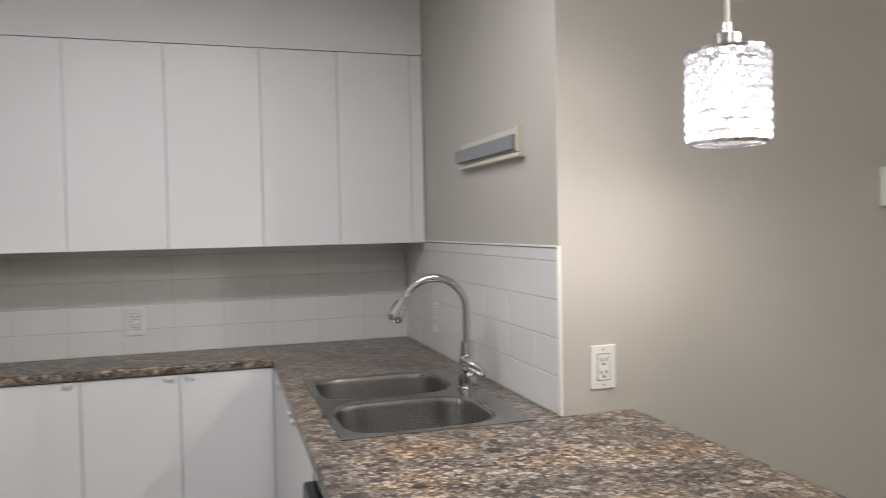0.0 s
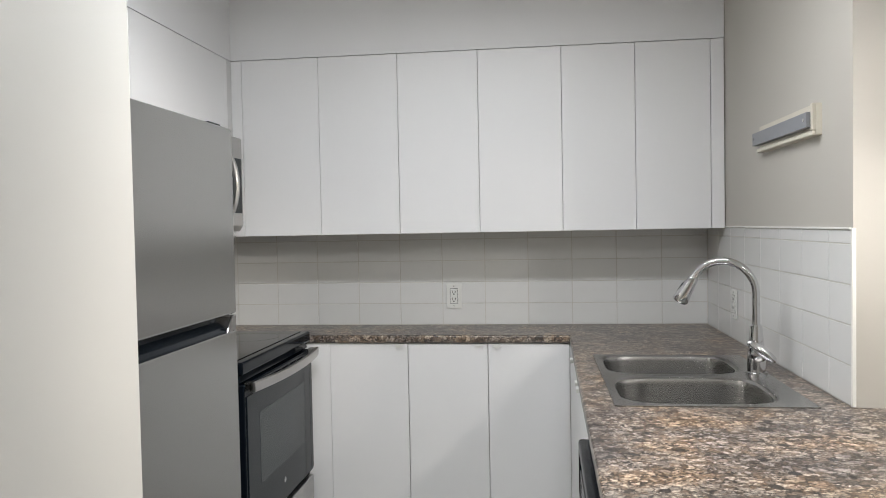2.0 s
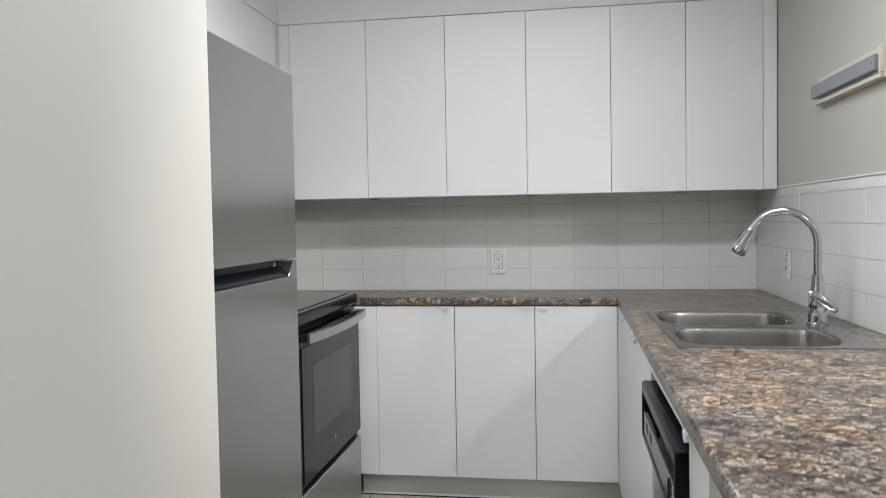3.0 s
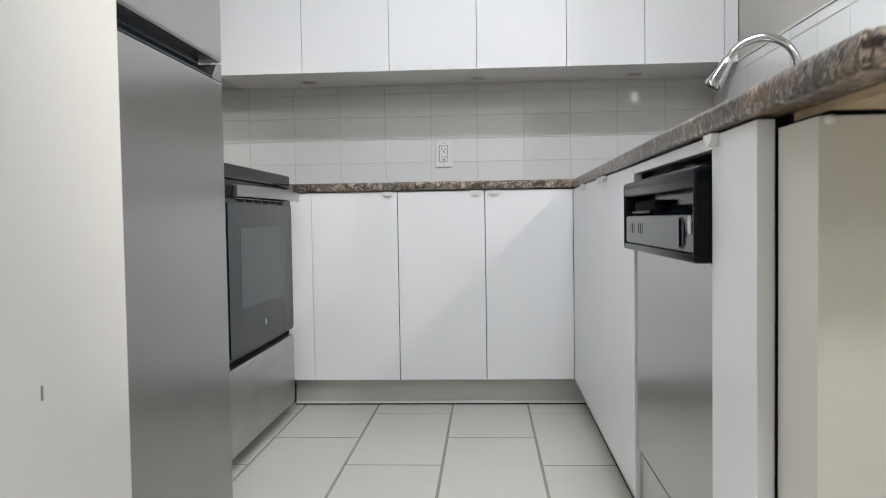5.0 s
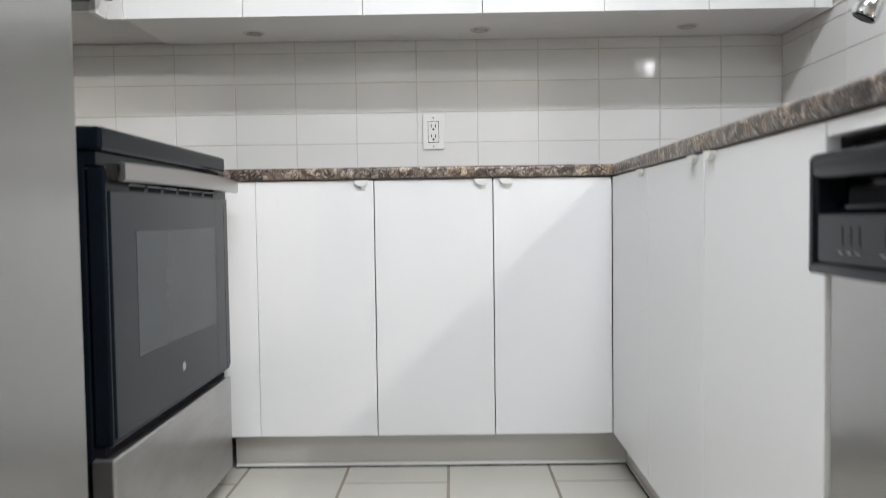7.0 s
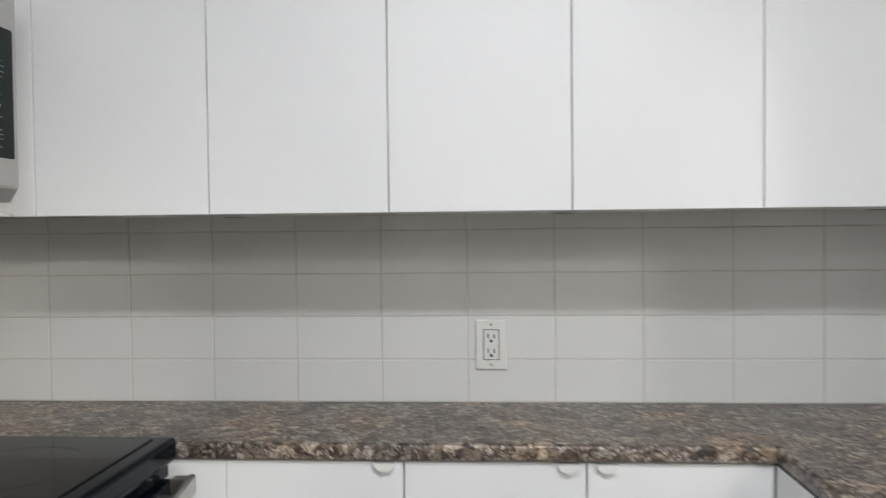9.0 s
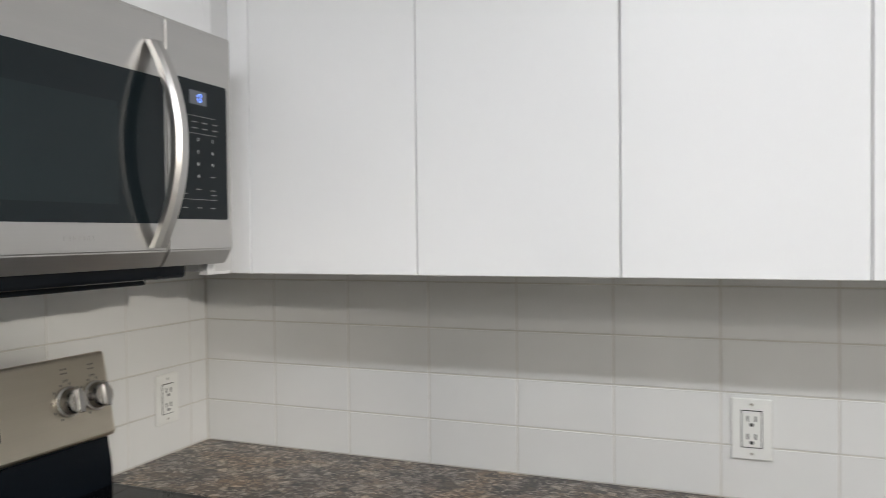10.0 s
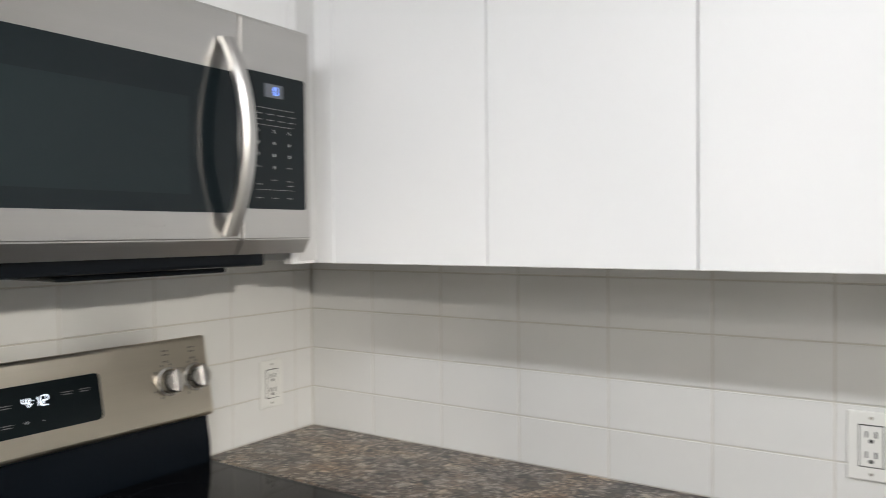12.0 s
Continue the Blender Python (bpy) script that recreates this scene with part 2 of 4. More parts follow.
frost.inputs[0].default_value = (0.93, 0.95, 1.0, 1)
crystal.links.new(crystal.nodes["Principled BSDF"].outputs[0], mixer.inputs[1])
crystal.links.new(frost.outputs[0], mixer.inputs[2])
crystal.links.new(mixer.outputs[0], crystal.nodes["Material Output"].inputs[0])


# ---- builders ----
def box(bm, x0, x1, y0, y1, z0, z1, bevel=0.0, seg=2):
    """Add a box to bm, with all its edges rounded by bevel."""
    r = bmesh.ops.create_cube(bm, size=1)
    vs = r["verts"]
    for v in vs:
        v.co = Vector(((x0 + x1) / 2 + v.co.x * (x1 - x0), (y0 + y1) / 2 + v.co.y * (y1 - y0), (z0 + z1) / 2 + v.co.z * (z1 - z0)))
    if bevel:
        es = list({e for v in vs for e in v.link_edges})
        bmesh.ops.bevel(bm, geom=es, offset=bevel, segments=seg, affect="EDGES", profile=0.5)
    return bm


def block(x0, x1, y0, y1, z0, z1, bevel=0.0, seg=2):
    return box(bmesh.new(), x0, x1, y0, y1, z0, z1, bevel, seg)


def rounded_plate(x0, x1, y0, y1, z0, z1, r):
    """A plate that faces x, with its four outer corners rounded."""
    bm = block(x0, x1, y0, y1, z0, z1)
    bmesh.ops.bevel(bm, geom=[e for e in bm.edges if abs(e.verts[0].co.x - e.verts[1].co.x) > 1e-6], offset=r, segments=5, profile=0.5, affect="EDGES")
    return bm


def tube(points, radius, sides=14, bm=None, caps=True):
    """A round bar along points; radius is one number or one for each point."""
    bm = bm or bmesh.new()
    pts = [Vector(p) for p in points]
    rad = radius if isinstance(radius, (list, tuple)) else [radius] * len(pts)
    rings, up = [], None
    for i, p in enumerate(pts):
        d = (pts[min(i + 1, len(pts) - 1)] - pts[max(i - 1, 0)]).normalized()
        if up is None:
            up = d.orthogonal().normalized()
        up = (up - d * up.dot(d)).normalized()
        s = d.cross(up)
        rings.append([bm.verts.new(p + rad[i] * (math.cos(a) * up + math.sin(a) * s)) for a in (2 * math.pi * k / sides for k in range(sides))])
    for a, b in zip(rings, rings[1:]):
        for k in range(sides):
            bm.faces.new((a[k], a[(k + 1) % sides], b[(k + 1) % sides], b[k]))
    if caps:
        bm.faces.new(rings[0][::-1]), bm.faces.new(rings[-1])
    return bm


def part(name, bm, mat, parent=None, label="", smooth=False, at=None):
    """Link a bmesh as one mesh object, under a thing or a part of it; places are in the world."""
    bmesh.ops.recalc_face_normals(bm, faces=bm.faces)
    me = bpy.data.meshes.new(name)
    bm.to_mesh(me)
    bm.free()
    return piece(name, me, mat, parent, label, smooth, at)


def piece(name, me, mat, parent=None, label="", smooth=False, at=None):
    if not me.materials:
        me.materials.append(mat)
    if smooth:
        me.shade_smooth()
        me.set_sharp_from_angle(angle=radians(40))
    ob = new(name, me)
    if parent:
        ob.parent = parent
        ob.matrix_parent_inverse = parent.matrix_basis.inverted() if parent.type == "EMPTY" else Matrix()
    if at is not None:
        ob.matrix_basis = at
    return tagged(ob, label)


def thing(name, place, label, category, group="", kind=""):
    ob = new(name)
    ob.empty_display_size = 0.05
    ob.location = place
    return tagged(ob, label, category, group, kind)


def structure(name, bm, mat, label="", category="", smooth=False):
    return tagged(part(name, bm, mat, None, "", smooth), label, category or name.split("_")[0], "", "structure")


def lettering(text, size, place, turn, mat, parent, name="lettering", spacing=1.0):
    """Flat raised letters, centred on place; turn is a matrix that stands the writing up."""
    cu = bpy.data.curves.new("text", "FONT")
    cu.body, cu.size, cu.align_x, cu.align_y, cu.extrude, cu.space_character = text, size, "CENTER", "CENTER", 0.0002, spacing
    ob = bpy.data.objects.new("text", cu)
    me = bpy.data.meshes.new_from_object(ob)
    bpy.data.objects.remove(ob)
    bpy.data.curves.remove(cu)
    me.transform(Matrix.Translation(place) @ turn)
    return piece(name, me, mat, parent)


def segments(text, h, m):
    """Clock digits made of seven bars each, centred, in the plane of m."""
    bars = {"a": (0.5, 1.0, 1), "b": (1.0, 0.75, 0), "c": (1.0, 0.25, 0), "d": (0.5, 0.0, 1), "e": (0.0, 0.25, 0), "f": (0.0, 0.75, 0), "g": (0.5, 0.5, 1)}
    lit = {"0": "abcdef", "1": "bc", "2": "abged", "4": "fgbc"}
    w, gap, t = h * 0.52, h * 0.28, h * 0.055
    width = sum(gap if ch == ":" else w + gap for ch in text) - gap
    bm, u = bmesh.new(), -width / 2
    for ch in text:
        if ch == ":":
            for v in (-0.2, 0.2):
                box(bm, u - t, u + t, v * h - t, v * h + t, 0, 0.0003)
            u += gap
            continue
        for k in lit[ch]:
            cx, cy, flat = bars[k]
            cx, cy = u + cx * w, (cy - 0.5) * h
            a, b = (w * 0.42, t) if flat else (t, h * 0.21)
            box(bm, cx - a, cx + a, cy - b, cy + b, 0, 0.0003)
        u += w + gap
    bmesh.ops.transform(bm, matrix=m, verts=bm.verts)
    return bm


FACE_X = Matrix(((0, 0, 1, 0), (1, 0, 0, 0), (0, 1, 0, 0), (0, 0, 0, 1)))      # writing that faces +x


# ---- the shell of the place ----
W, TOP, CEIL = 2.438, 0.910, 2.40
structure("wall_back", block(-0.12, W + 0.12, 0.0018, 0.13, 0, CEIL), M_GROUT, "kitchen back wall behind white tiled splashback", "wall")
structure("wall_left", block(-0.13, -0.0018, -2.10, 0.0018, 0, CEIL), M_GROUT, "kitchen side wall behind range, white tiled", "wall")
structure("wall_right", block(W + 0.002, W + 0.13, -1.445, 0.0018, 0, CEIL), M_WALL, "short greige painted wall beside the sink", "wall")
structure("wall_living", block(W + 0.002, 5.2, -1.575, -1.445, 0, CEIL), M_WALL, "greige painted wall beyond the counter", "wall")
structure("wall_hall", block(0.70, 0.855, -6.2, -2.10, 0, CEIL), M_WALL_LIT, "painted wall beside the fridge, in a lit tone", "wall")
scuff = block(0.8552, 0.8558, -2.344, -2.340, 0.523, 0.543)
structure("wall_fridge", block(-0.13, 0.70, -2.22, -2.10, 0, CEIL), M_WALL_LIT, "painted wall closing the fridge niche, in a lit tone", "wall")
structure("wall_south", block(0.70, 5.2, -6.32, -6.2, 0, CEIL), M_WALL, "greige painted wall at the far end", "wall")
structure("wall_east", block(5.2, 5.32, -6.32, -1.445, 0, CEIL), M_WALL, "greige painted wall of the living area", "wall")
structure("ceiling", block(-0.13, 5.32, -6.32, 0.13, CEIL, CEIL + 0.1), M_CEIL, "flat white painted ceiling", "ceiling")
floor = structure("floor", block(-0.13, 5.32, -6.32, 0.13, -0.1, -0.0009), M_FGROUT, "off-white rectangular floor tiles with brown grout", "floor")
bm = block(0.335, W, -0.333, 0.0018, 2.127, CEIL)
structure("bulkhead_back", bm, M_SOFFIT, "white painted bulkhead above the wall cabinets", "bulkhead")
structure("bulkhead_left", block(-0.0018, 0.335, -2.10, 0.0018, 2.127, CEIL), M_SOFFIT, "white painted bulkhead above microwave and fridge", "bulkhead")

# low wall under the end of the counter
bm = bmesh.new()
box(bm, 1.803, 2.60, -2.503, -2.3955, 0, 0.860)
box(bm, 2.46, 2.60, -2.3955, -1.577, 0, 0.874)
structure("wall_low", bm, M_LOW, "cream painted low wall carrying the counter end", "wall")
# Dark block paints the shade in the gap under the counter.
part("gap", block(1.816, 2.596, -2.499, -2.3960, 0.8602, 0.8758), M_DARK, bpy.data.objects["wall_low"])
bm = bmesh.new()
bmesh.ops.create_icosphere(bm, subdivisions=2, radius=0.008, matrix=Matrix.Translation((1.815, -2.499, 0.856)) @ Matrix.Diagonal((1.0, 1.5, 0.7, 1.0)))
part("caulk_blob", bm, M_TRIM, bpy.data.objects["wall_low"], "lump of dried caulk", True)
# Thin dark strip paints the shade inside the seam by the end panel.
part("seam", block(1.8004, 1.8028, -2.3953, -2.3930, 0, 0.860), M_DARK, bpy.data.objects["wall_low"], "dark strip painting the shade of a seam")


part("scuff_mark", scuff, M_RING, bpy.data.objects["wall_hall"])


# ---- wall cabinets ----
def cabinet_wall_back(x0, xm, x1):
    c = thing("wall_cabinet", ((x0 + x1) / 2, 0, 1.35), "white flat-fronted wall cabinet with two doors", "cabinet", "wall cabinets on the back wall")
    part("body", block(x0 + 0.0005, x1 - 0.0005, -0.312, -0.004, 1.356, 2.126, 0.001, 1), M_CARCASS, c)
    for a, b in ((x0, xm), (xm, x1)):
        part("door", block(a + 0.001, b - 0.001, -0.333, -0.314, 1.350, 2.124, 0.0014, 2), M_WHITE, c)
    return c


XS = (0.383, 0.731, 1.081, 1.428, 1.779, 2.081, 2.383)
for i in (0, 2, 4):
    cabinet_wall_back(XS[i], XS[i + 1], XS[i + 2])
c = thing("filler_panel", (2.41, 0, 1.35), "narrow white filler panel beside the wall cabinets", "panel")
part("panel", block(2.3845, 2.436, -0.333, -0.004, 1.350, 2.124, 0.001, 1), M_WHITE, c)
c = thing("corner_panel", (0.35, -0.36, 1.35), "white corner filler panels beside the microwave", "panel")
part("panel", block(0.3355, 0.3822, -0.333, -0.314, 1.350, 2.124, 0.0012), M_WHITE, c)
part("panel", block(0.316, 0.335, -0.4005, -0.3335, 1.350, 2.124, 0.0012), M_WHITE, c)
part("side", block(0.004, 0.3155, -0.4005, -0.382, 1.356, 2.122, 0.001), M_WHITE, c)
part("corner_bottom", block(0.3358, 0.3830, -0.312, -0.004, 1.356, 2.122, 0.001), M_CARCASS, c)
part("corner_back", block(0.004, 0.3355, -0.3805, -0.004, 1.356, 2.122, 0.001), M_CARCASS, c)
c = thing("wall_cabinet", (0.2, -0.8, 1.78), "white flat-fronted cabinet above the microwave", "cabinet")
part("body", block(0.004, 0.315, -1.171, -0.403, 1.782, 2.122), M_CARCASS, c)
part("door", block(0.316, 0.335, -1.171, -0.402, 1.778, 2.124, 0.0012), M_WHITE, c)
c = thing("wall_cabinet", (0.2, -1.6, 1.72), "white flat-fronted cabinet above the fridge", "cabinet")
part("body", block(0.004, 0.315, -2.098, -1.174, 1.724, 2.122), M_CARCASS, c)
part("door", block(0.316, 0.335, -2.098, -1.173, 1.72, 2.124, 0.0012), M_WHITE, c)


c = thing("underside_panel", (1.4, -0.16, 1.352), "white board closing the underside of the wall cabinets", "panel")
part("board", block(0.386, 2.434, -0.3115, -0.005, 1.3522, 1.3557, 0.0008, 1), M_WHITE, c)


def puck(x):
    p = thing("puck_light", (x, -0.135, 1.35), "small round unlit puck light under the wall cabinets", "lamp", "puck lights under the cabinets")
    part("ring", tube([(x, -0.135, 1.356), (x, -0.135, 1.351), (x, -0.135, 1.349)], [0.034, 0.034, 0.031], 28), M_CARCASS, p, "", True)
    part("lens", tube([(x, -0.135, 1.350), (x, -0.135, 1.3475)], [0.026, 0.024], 24), M_SATIN, p, "dull grey lens")


for x in (0.713, 1.43, 2.082):
    puck(x)


# ---- base cabinets along the back ----
def pull(parent, x, y, z, along="x"):
    """A half-round tab that hangs at the top of a door."""
    bm = bmesh.new()
    n = 12
    ring = [(0.0195 * math.cos(a), -0.0165 * math.sin(a)) for a in (math.pi * k / n for k in range(n + 1))]
    front, back = [], []
    for u, w in ring:
        if along == "x":
            front.append(bm.verts.new((x + u, y - 0.014, z + w)))
            back.append(bm.verts.new((x + u, y - 0.0005, z + w)))
        else:
            front.append(bm.verts.new((x - 0.011, y + u, z + w)))
            back.append(bm.verts.new((x - 0.0005, y + u, z + w)))
    bm.faces.new(front), bm.faces.new(back[::-1])
    for i in range(n + 1):
        j = (i + 1) % (n + 1)
        bm.faces.new((front[i], back[i], back[j], front[j]))
    return part("pull", bm, M_PLATE, parent, "white half-round pull")


def base_unit(x0, x1, doors, label):
    c = thing("base_cabinet", ((x0 + x1) / 2, -0.15, 0), label, "cabinet", "base cabinets on the back wall")
    part("body", block(x0 + 0.0005, x1 - 0.0005, -0.312, -0.004, 0.118, 0.866), M_CARCASS, c)
    for a, b, k in doors:
        d = part("door", block(a + 0.0015, b - 0.0015, -0.333, -0.314, 0.117, 0.872, 0.0014), M_WHITE, c)
        pull(d, k, -0.333, 0.872)
    return c


c = thing("filler_panel", (0.72, -0.32, 0), "narrow white filler panel beside the range", "panel")
part("panel", block(0.620, 0.7553, -0.333, -0.314, 0.117, 0.872, 0.001), M_WHITE, c)
base_unit(0.755, 1.104, [(0.755, 1.104, 1.067)], "white flat-fronted base cabinet with one door")
base_unit(1.104, 1.800, [(1.104, 1.452, 1.416), (1.452, 1.800, 1.489)], "white flat-fronted base cabinet with two doors")
k = thing("toe_kick", (1.3, -0.25, 0), "satin grey plinth under the back base cabinets", "plinth")
part("board", block(0.66, 1.86, -0.262, -0.247, 0.0, 0.116, 0.001), M_TOE, k)
part("sealing_strip", block(0.66, 1.855, -0.266, -0.2625, 0.0052, 0.016, 0.0006), M_PLATE, k, "pale plastic sealing strip")
# Dark strip paints in the shadow gap between plinth and floor.
part("joint", block(0.66, 1.855, -0.2665, -0.2625, 0.0004, 0.0050), M_DARK, k, "dark strip painting the shadow gap at the floor")

# ---- base run on the sink side, turned a little ----
RUN = Matrix.Translation((1.803, 0, 0)) @ Matrix.Rotation(radians(-0.57), 4, "Z")


def run_thing(name, y, label, category, group=""):
    ob = thing(name, (0, 0, 0), label, category, group)
    ob.matrix_basis = RUN @ Matrix.Translation((0.3, y, 0))
    return ob


def run_part(name, bm, mat, parent, label="", smooth=False):
    """A part given in the run's own frame: x away from the door fronts, y along the run."""
    ob = part(name, bm, mat, parent, label, smooth)
    if parent.type == "EMPTY":
        ob.matrix_parent_inverse = Matrix.Translation((-0.3, -parent_y[parent.name], 0))
    return ob


parent_y = {}


def run_unit(y0, y1, doors, label):
    c = run_thing("base_cabinet", (y0 + y1) / 2, label, "cabinet", "base cabinets under the sink")
    parent_y[c.name] = (y0 + y1) / 2
    run_part("body", block(0.021, 0.58, y0 + 0.0005, y1 - 0.0005, 0.118, 0.70), M_CARCASS, c)
    for a, b, kk in doors:
        d = run_part("door", block(0.0, 0.019, a + 0.0008, b - 0.0008, 0.117, 0.872, 0.0014), M_WHITE, c)
        p = pull(d, 0, kk, 0.872, "y")
    return c


run_unit(-0.742, -0.336, [(-0.742, -0.336, -0.69)], "white flat-fronted corner base cabinet with one door")
run_unit(-1.604, -0.742, [(-1.150, -0.742, -1.10), (-1.604, -1.150, -1.195)], "white flat-fronted sink base cabinet with two doors")
k = run_thing("toe_kick", -1.0, "satin grey plinth under the sink cabinets", "plinth")
parent_y[k.name] = -1.0
run_part("board", block(0.055, 0.070, -1.604, -0.268, 0.0, 0.116, 0.001), M_TOE, k)
run_part("sealing_strip", block(0.051, 0.0545, -1.604, -0.270, 0.0052, 0.016, 0.0006), M_TOE, k)
# Same painted shadow gap along the sink-side plinth.
run_part("joint", block(0.0505, 0.0545, -1.604, -0.270, 0.0004, 0.0050), M_DARK, k, "dark strip painting the shadow gap at the floor")
c = run_thing("end_panel", -2.29, "white end panel beside the dishwasher", "panel")
parent_y[c.name] = -2.29
run_part("panel", block(0.0, 0.022, -2.392, -2.207, 0.0, 0.872, 0.0015), M_WHITE, c)
run_part("strip", block(0.0, 0.019, -2.2065, -1.606, 0.853, 0.872, 0.001), M_WHITE, c)
pull(c, 1.7805, -2.225, 0.872, "y")


# ---- counter ----
def counter():
    xs = [0.004, 0.6, 1.783, 1.875, 2.345, W - 0.0015, 2.662]
    ys = [-2.680, -1.577, -1.572, -0.850, -0.347, -0.0015]

    def solid(i, j):
        x, y = (xs[i] + xs[i + 1]) / 2, (ys[j] + ys[j + 1]) / 2
        if x < 0.6:
            return y > -0.347
        if x < 1.783:
            return y > -0.347
        if x > W:
            return y < -1.577
        return not (1.875 < x < 2.345 and -1.572 < y < -0.850)

    bm, vs = bmesh.new(), {}

    def v(i, j, top):
        if (i, j, top) not in vs:
            x, y = xs[i], ys[j]
            if i == 2:
                x = 1.798 + 0.0146 * (y + 0.347) if j < 4 else 1.798
            vs[i, j, top] = bm.verts.new((x, y, TOP if top else 0.876))
        return vs[i, j, top]

    nx, ny = len(xs) - 1, len(ys) - 1
    ok = {(i, j) for i in range(nx) for j in range(ny) if solid(i, j)}
    for i, j in ok:
        bm.faces.new((v(i, j, 1), v(i + 1, j, 1), v(i + 1, j + 1, 1), v(i, j + 1, 1)))
        bm.faces.new((v(i, j, 0), v(i, j + 1, 0), v(i + 1, j + 1, 0), v(i + 1, j, 0)))
        for di, dj, a, b in ((-1, 0, (i, j), (i, j + 1)), (1, 0, (i + 1, j), (i + 1, j + 1)), (0, -1, (i, j), (i + 1, j)), (0, 1, (i, j + 1), (i + 1, j + 1))):
            if (i + di, j + dj) not in ok:
                bm.faces.new((v(*a, 0), v(*b, 0), v(*b, 1), v(*a, 1)))
    bmesh.ops.recalc_face_normals(bm, faces=bm.faces)

    def outer(e):
        a, b = e.verts[0].co, e.verts[1].co
        if abs(a.z - b.z) > 1e-4:
            return abs(a.y + 2.680) < 1e-3 and a.x < 1.9 or abs(a.y + 2.680) < 1e-3 and a.x > 2.6
        if max(a.x, b.x) < 1.81 and a.y < -0.34 and b.y < -0.34 and min(a.x, b.x) > 0.003:
            return True
        return (a.y < -2.56 and b.y < -2.56) or (a.x > 2.65 and b.x > 2.65)

    es = [e for e in bm.edges if outer(e)]
    bmesh.ops.bevel(bm, geom=[e for e in es if abs(e.verts[0].co.z - e.verts[1].co.z) > 1e-3], offset=0.007, segments=2, affect="EDGES")
    es = [e for e in bm.edges if outer(e) and abs(e.verts[0].co.z - e.verts[1].co.z) < 1e-3 and len(e.link_faces) == 2 and e.calc_face_angle(0) > 0.6]
    bmesh.ops.bevel(bm, geom=es, offset=0.009, segments=3, affect="EDGES", profile=0.6)
    bmesh.ops.recalc_face_normals(bm, faces=bm.faces)
    c = thing("countertop", (1.9, -0.8, 0.876), "brown granite-pattern laminate counter, L-shaped with peninsula end", "countertop")
    part("top", bm, M_GRANITE, c, "", True)
    part("underlay", block(1.815, 2.632, -2.655, -2.410, 0.866, 0.8755), M_RAW, c, "raw chipboard underside")
    return c


counter()


# ---- sink and tap ----
def sink():
    s = thing("kitchen_sink", (2.1, -1.21, 0.905), "stainless steel drop-in sink with two bowls", "sink")
    bm = bmesh.new()
    n, x0, x1 = 48, 1.858, 2.358
    half = ((-1.213, -0.836), (-1.590, -1.213))
    bowls = ((2.082, -1.020, 0.203, 0.164), (2.082, -1.402, 0.203, 0.166))
    for (y0, y1), (cx, cy, rx, ry) in zip(half, bowls):
        def ring(sx, sy, z, power=4.0):
            out = []
            for k in range(n):
                a = 2 * math.pi * (k + 0.5) / n
                ca, sa = math.cos(a), math.sin(a)
                out.append((cx + sx * math.copysign(abs(ca) ** (2 / power), ca), cy + sy * math.copysign(abs(sa) ** (2 / power), sa), z))
            return out
        outer = []
        for k in range(n):
            a = 2 * math.pi * (k + 0.5) / n
            dx, dy = math.cos(a), math.sin(a)
            t = min(((x1 if dx > 0 else x0) - cx) / dx, ((y1 if dy > 0 else y0) - cy) / dy)
            outer.append((cx + dx * t, cy + dy * t, 0.9135))
        # the plate's corners take the nearest ring points
        for qx in (x0, x1):
            for qy in (y0, y1):
                k = min(range(n), key=lambda i: (outer[i][0] - qx) ** 2 + (outer[i][1] - qy) ** 2)
                outer[k] = (qx, qy, 0.9135)
        rows = [[(x, y, 0.9095) for x, y, z in outer], outer, ring(rx + 0.010, ry + 0.010, 0.9150), ring(rx + 0.002, ry + 0.002, 0.9140), ring(rx - 0.004, ry - 0.004, 0.9095), ring(rx - 0.0055, ry - 0.0055, 0.903), ring(rx - 0.006, ry - 0.006, 0.895),
                ring(rx - 0.009, ry - 0.009, 0.86), ring(rx - 0.015, ry - 0.015, 0.78), ring(rx - 0.018, ry - 0.018, 0.765, 3.8), ring(rx - 0.028, ry - 0.028, 0.752, 3.6), ring(rx - 0.045, ry - 0.045, 0.746, 3.4),
                ring(rx - 0.07, ry - 0.07, 0.743, 3), ring(0.045, 0.045, 0.739, 2)]
        grid = [[bm.verts.new(p) for p in r] for r in rows]
        for a, b in zip(grid, grid[1:]):
            for k in range(n):
                bm.faces.new((a[k], a[(k + 1) % n], b[(k + 1) % n], b[k]))
        bm.faces.new(grid[-1])
    bmesh.ops.remove_doubles(bm, verts=bm.verts, dist=0.0004)
    part("basin", bm, M_SINK, s, "", True)
    for cx, cy, *_ in bowls:
        d = part("drain", tube([(cx, cy, 0.739), (cx, cy, 0.7435), (cx, cy, 0.7425)], [0.043, 0.041, 0.030], 24), M_CHROME, s, "", True)
        part("strainer", tube([(cx, cy, 0.7427), (cx, cy, 0.7445)], [0.026, 0.020], 20), M_DARK, d)
    return s


sink()


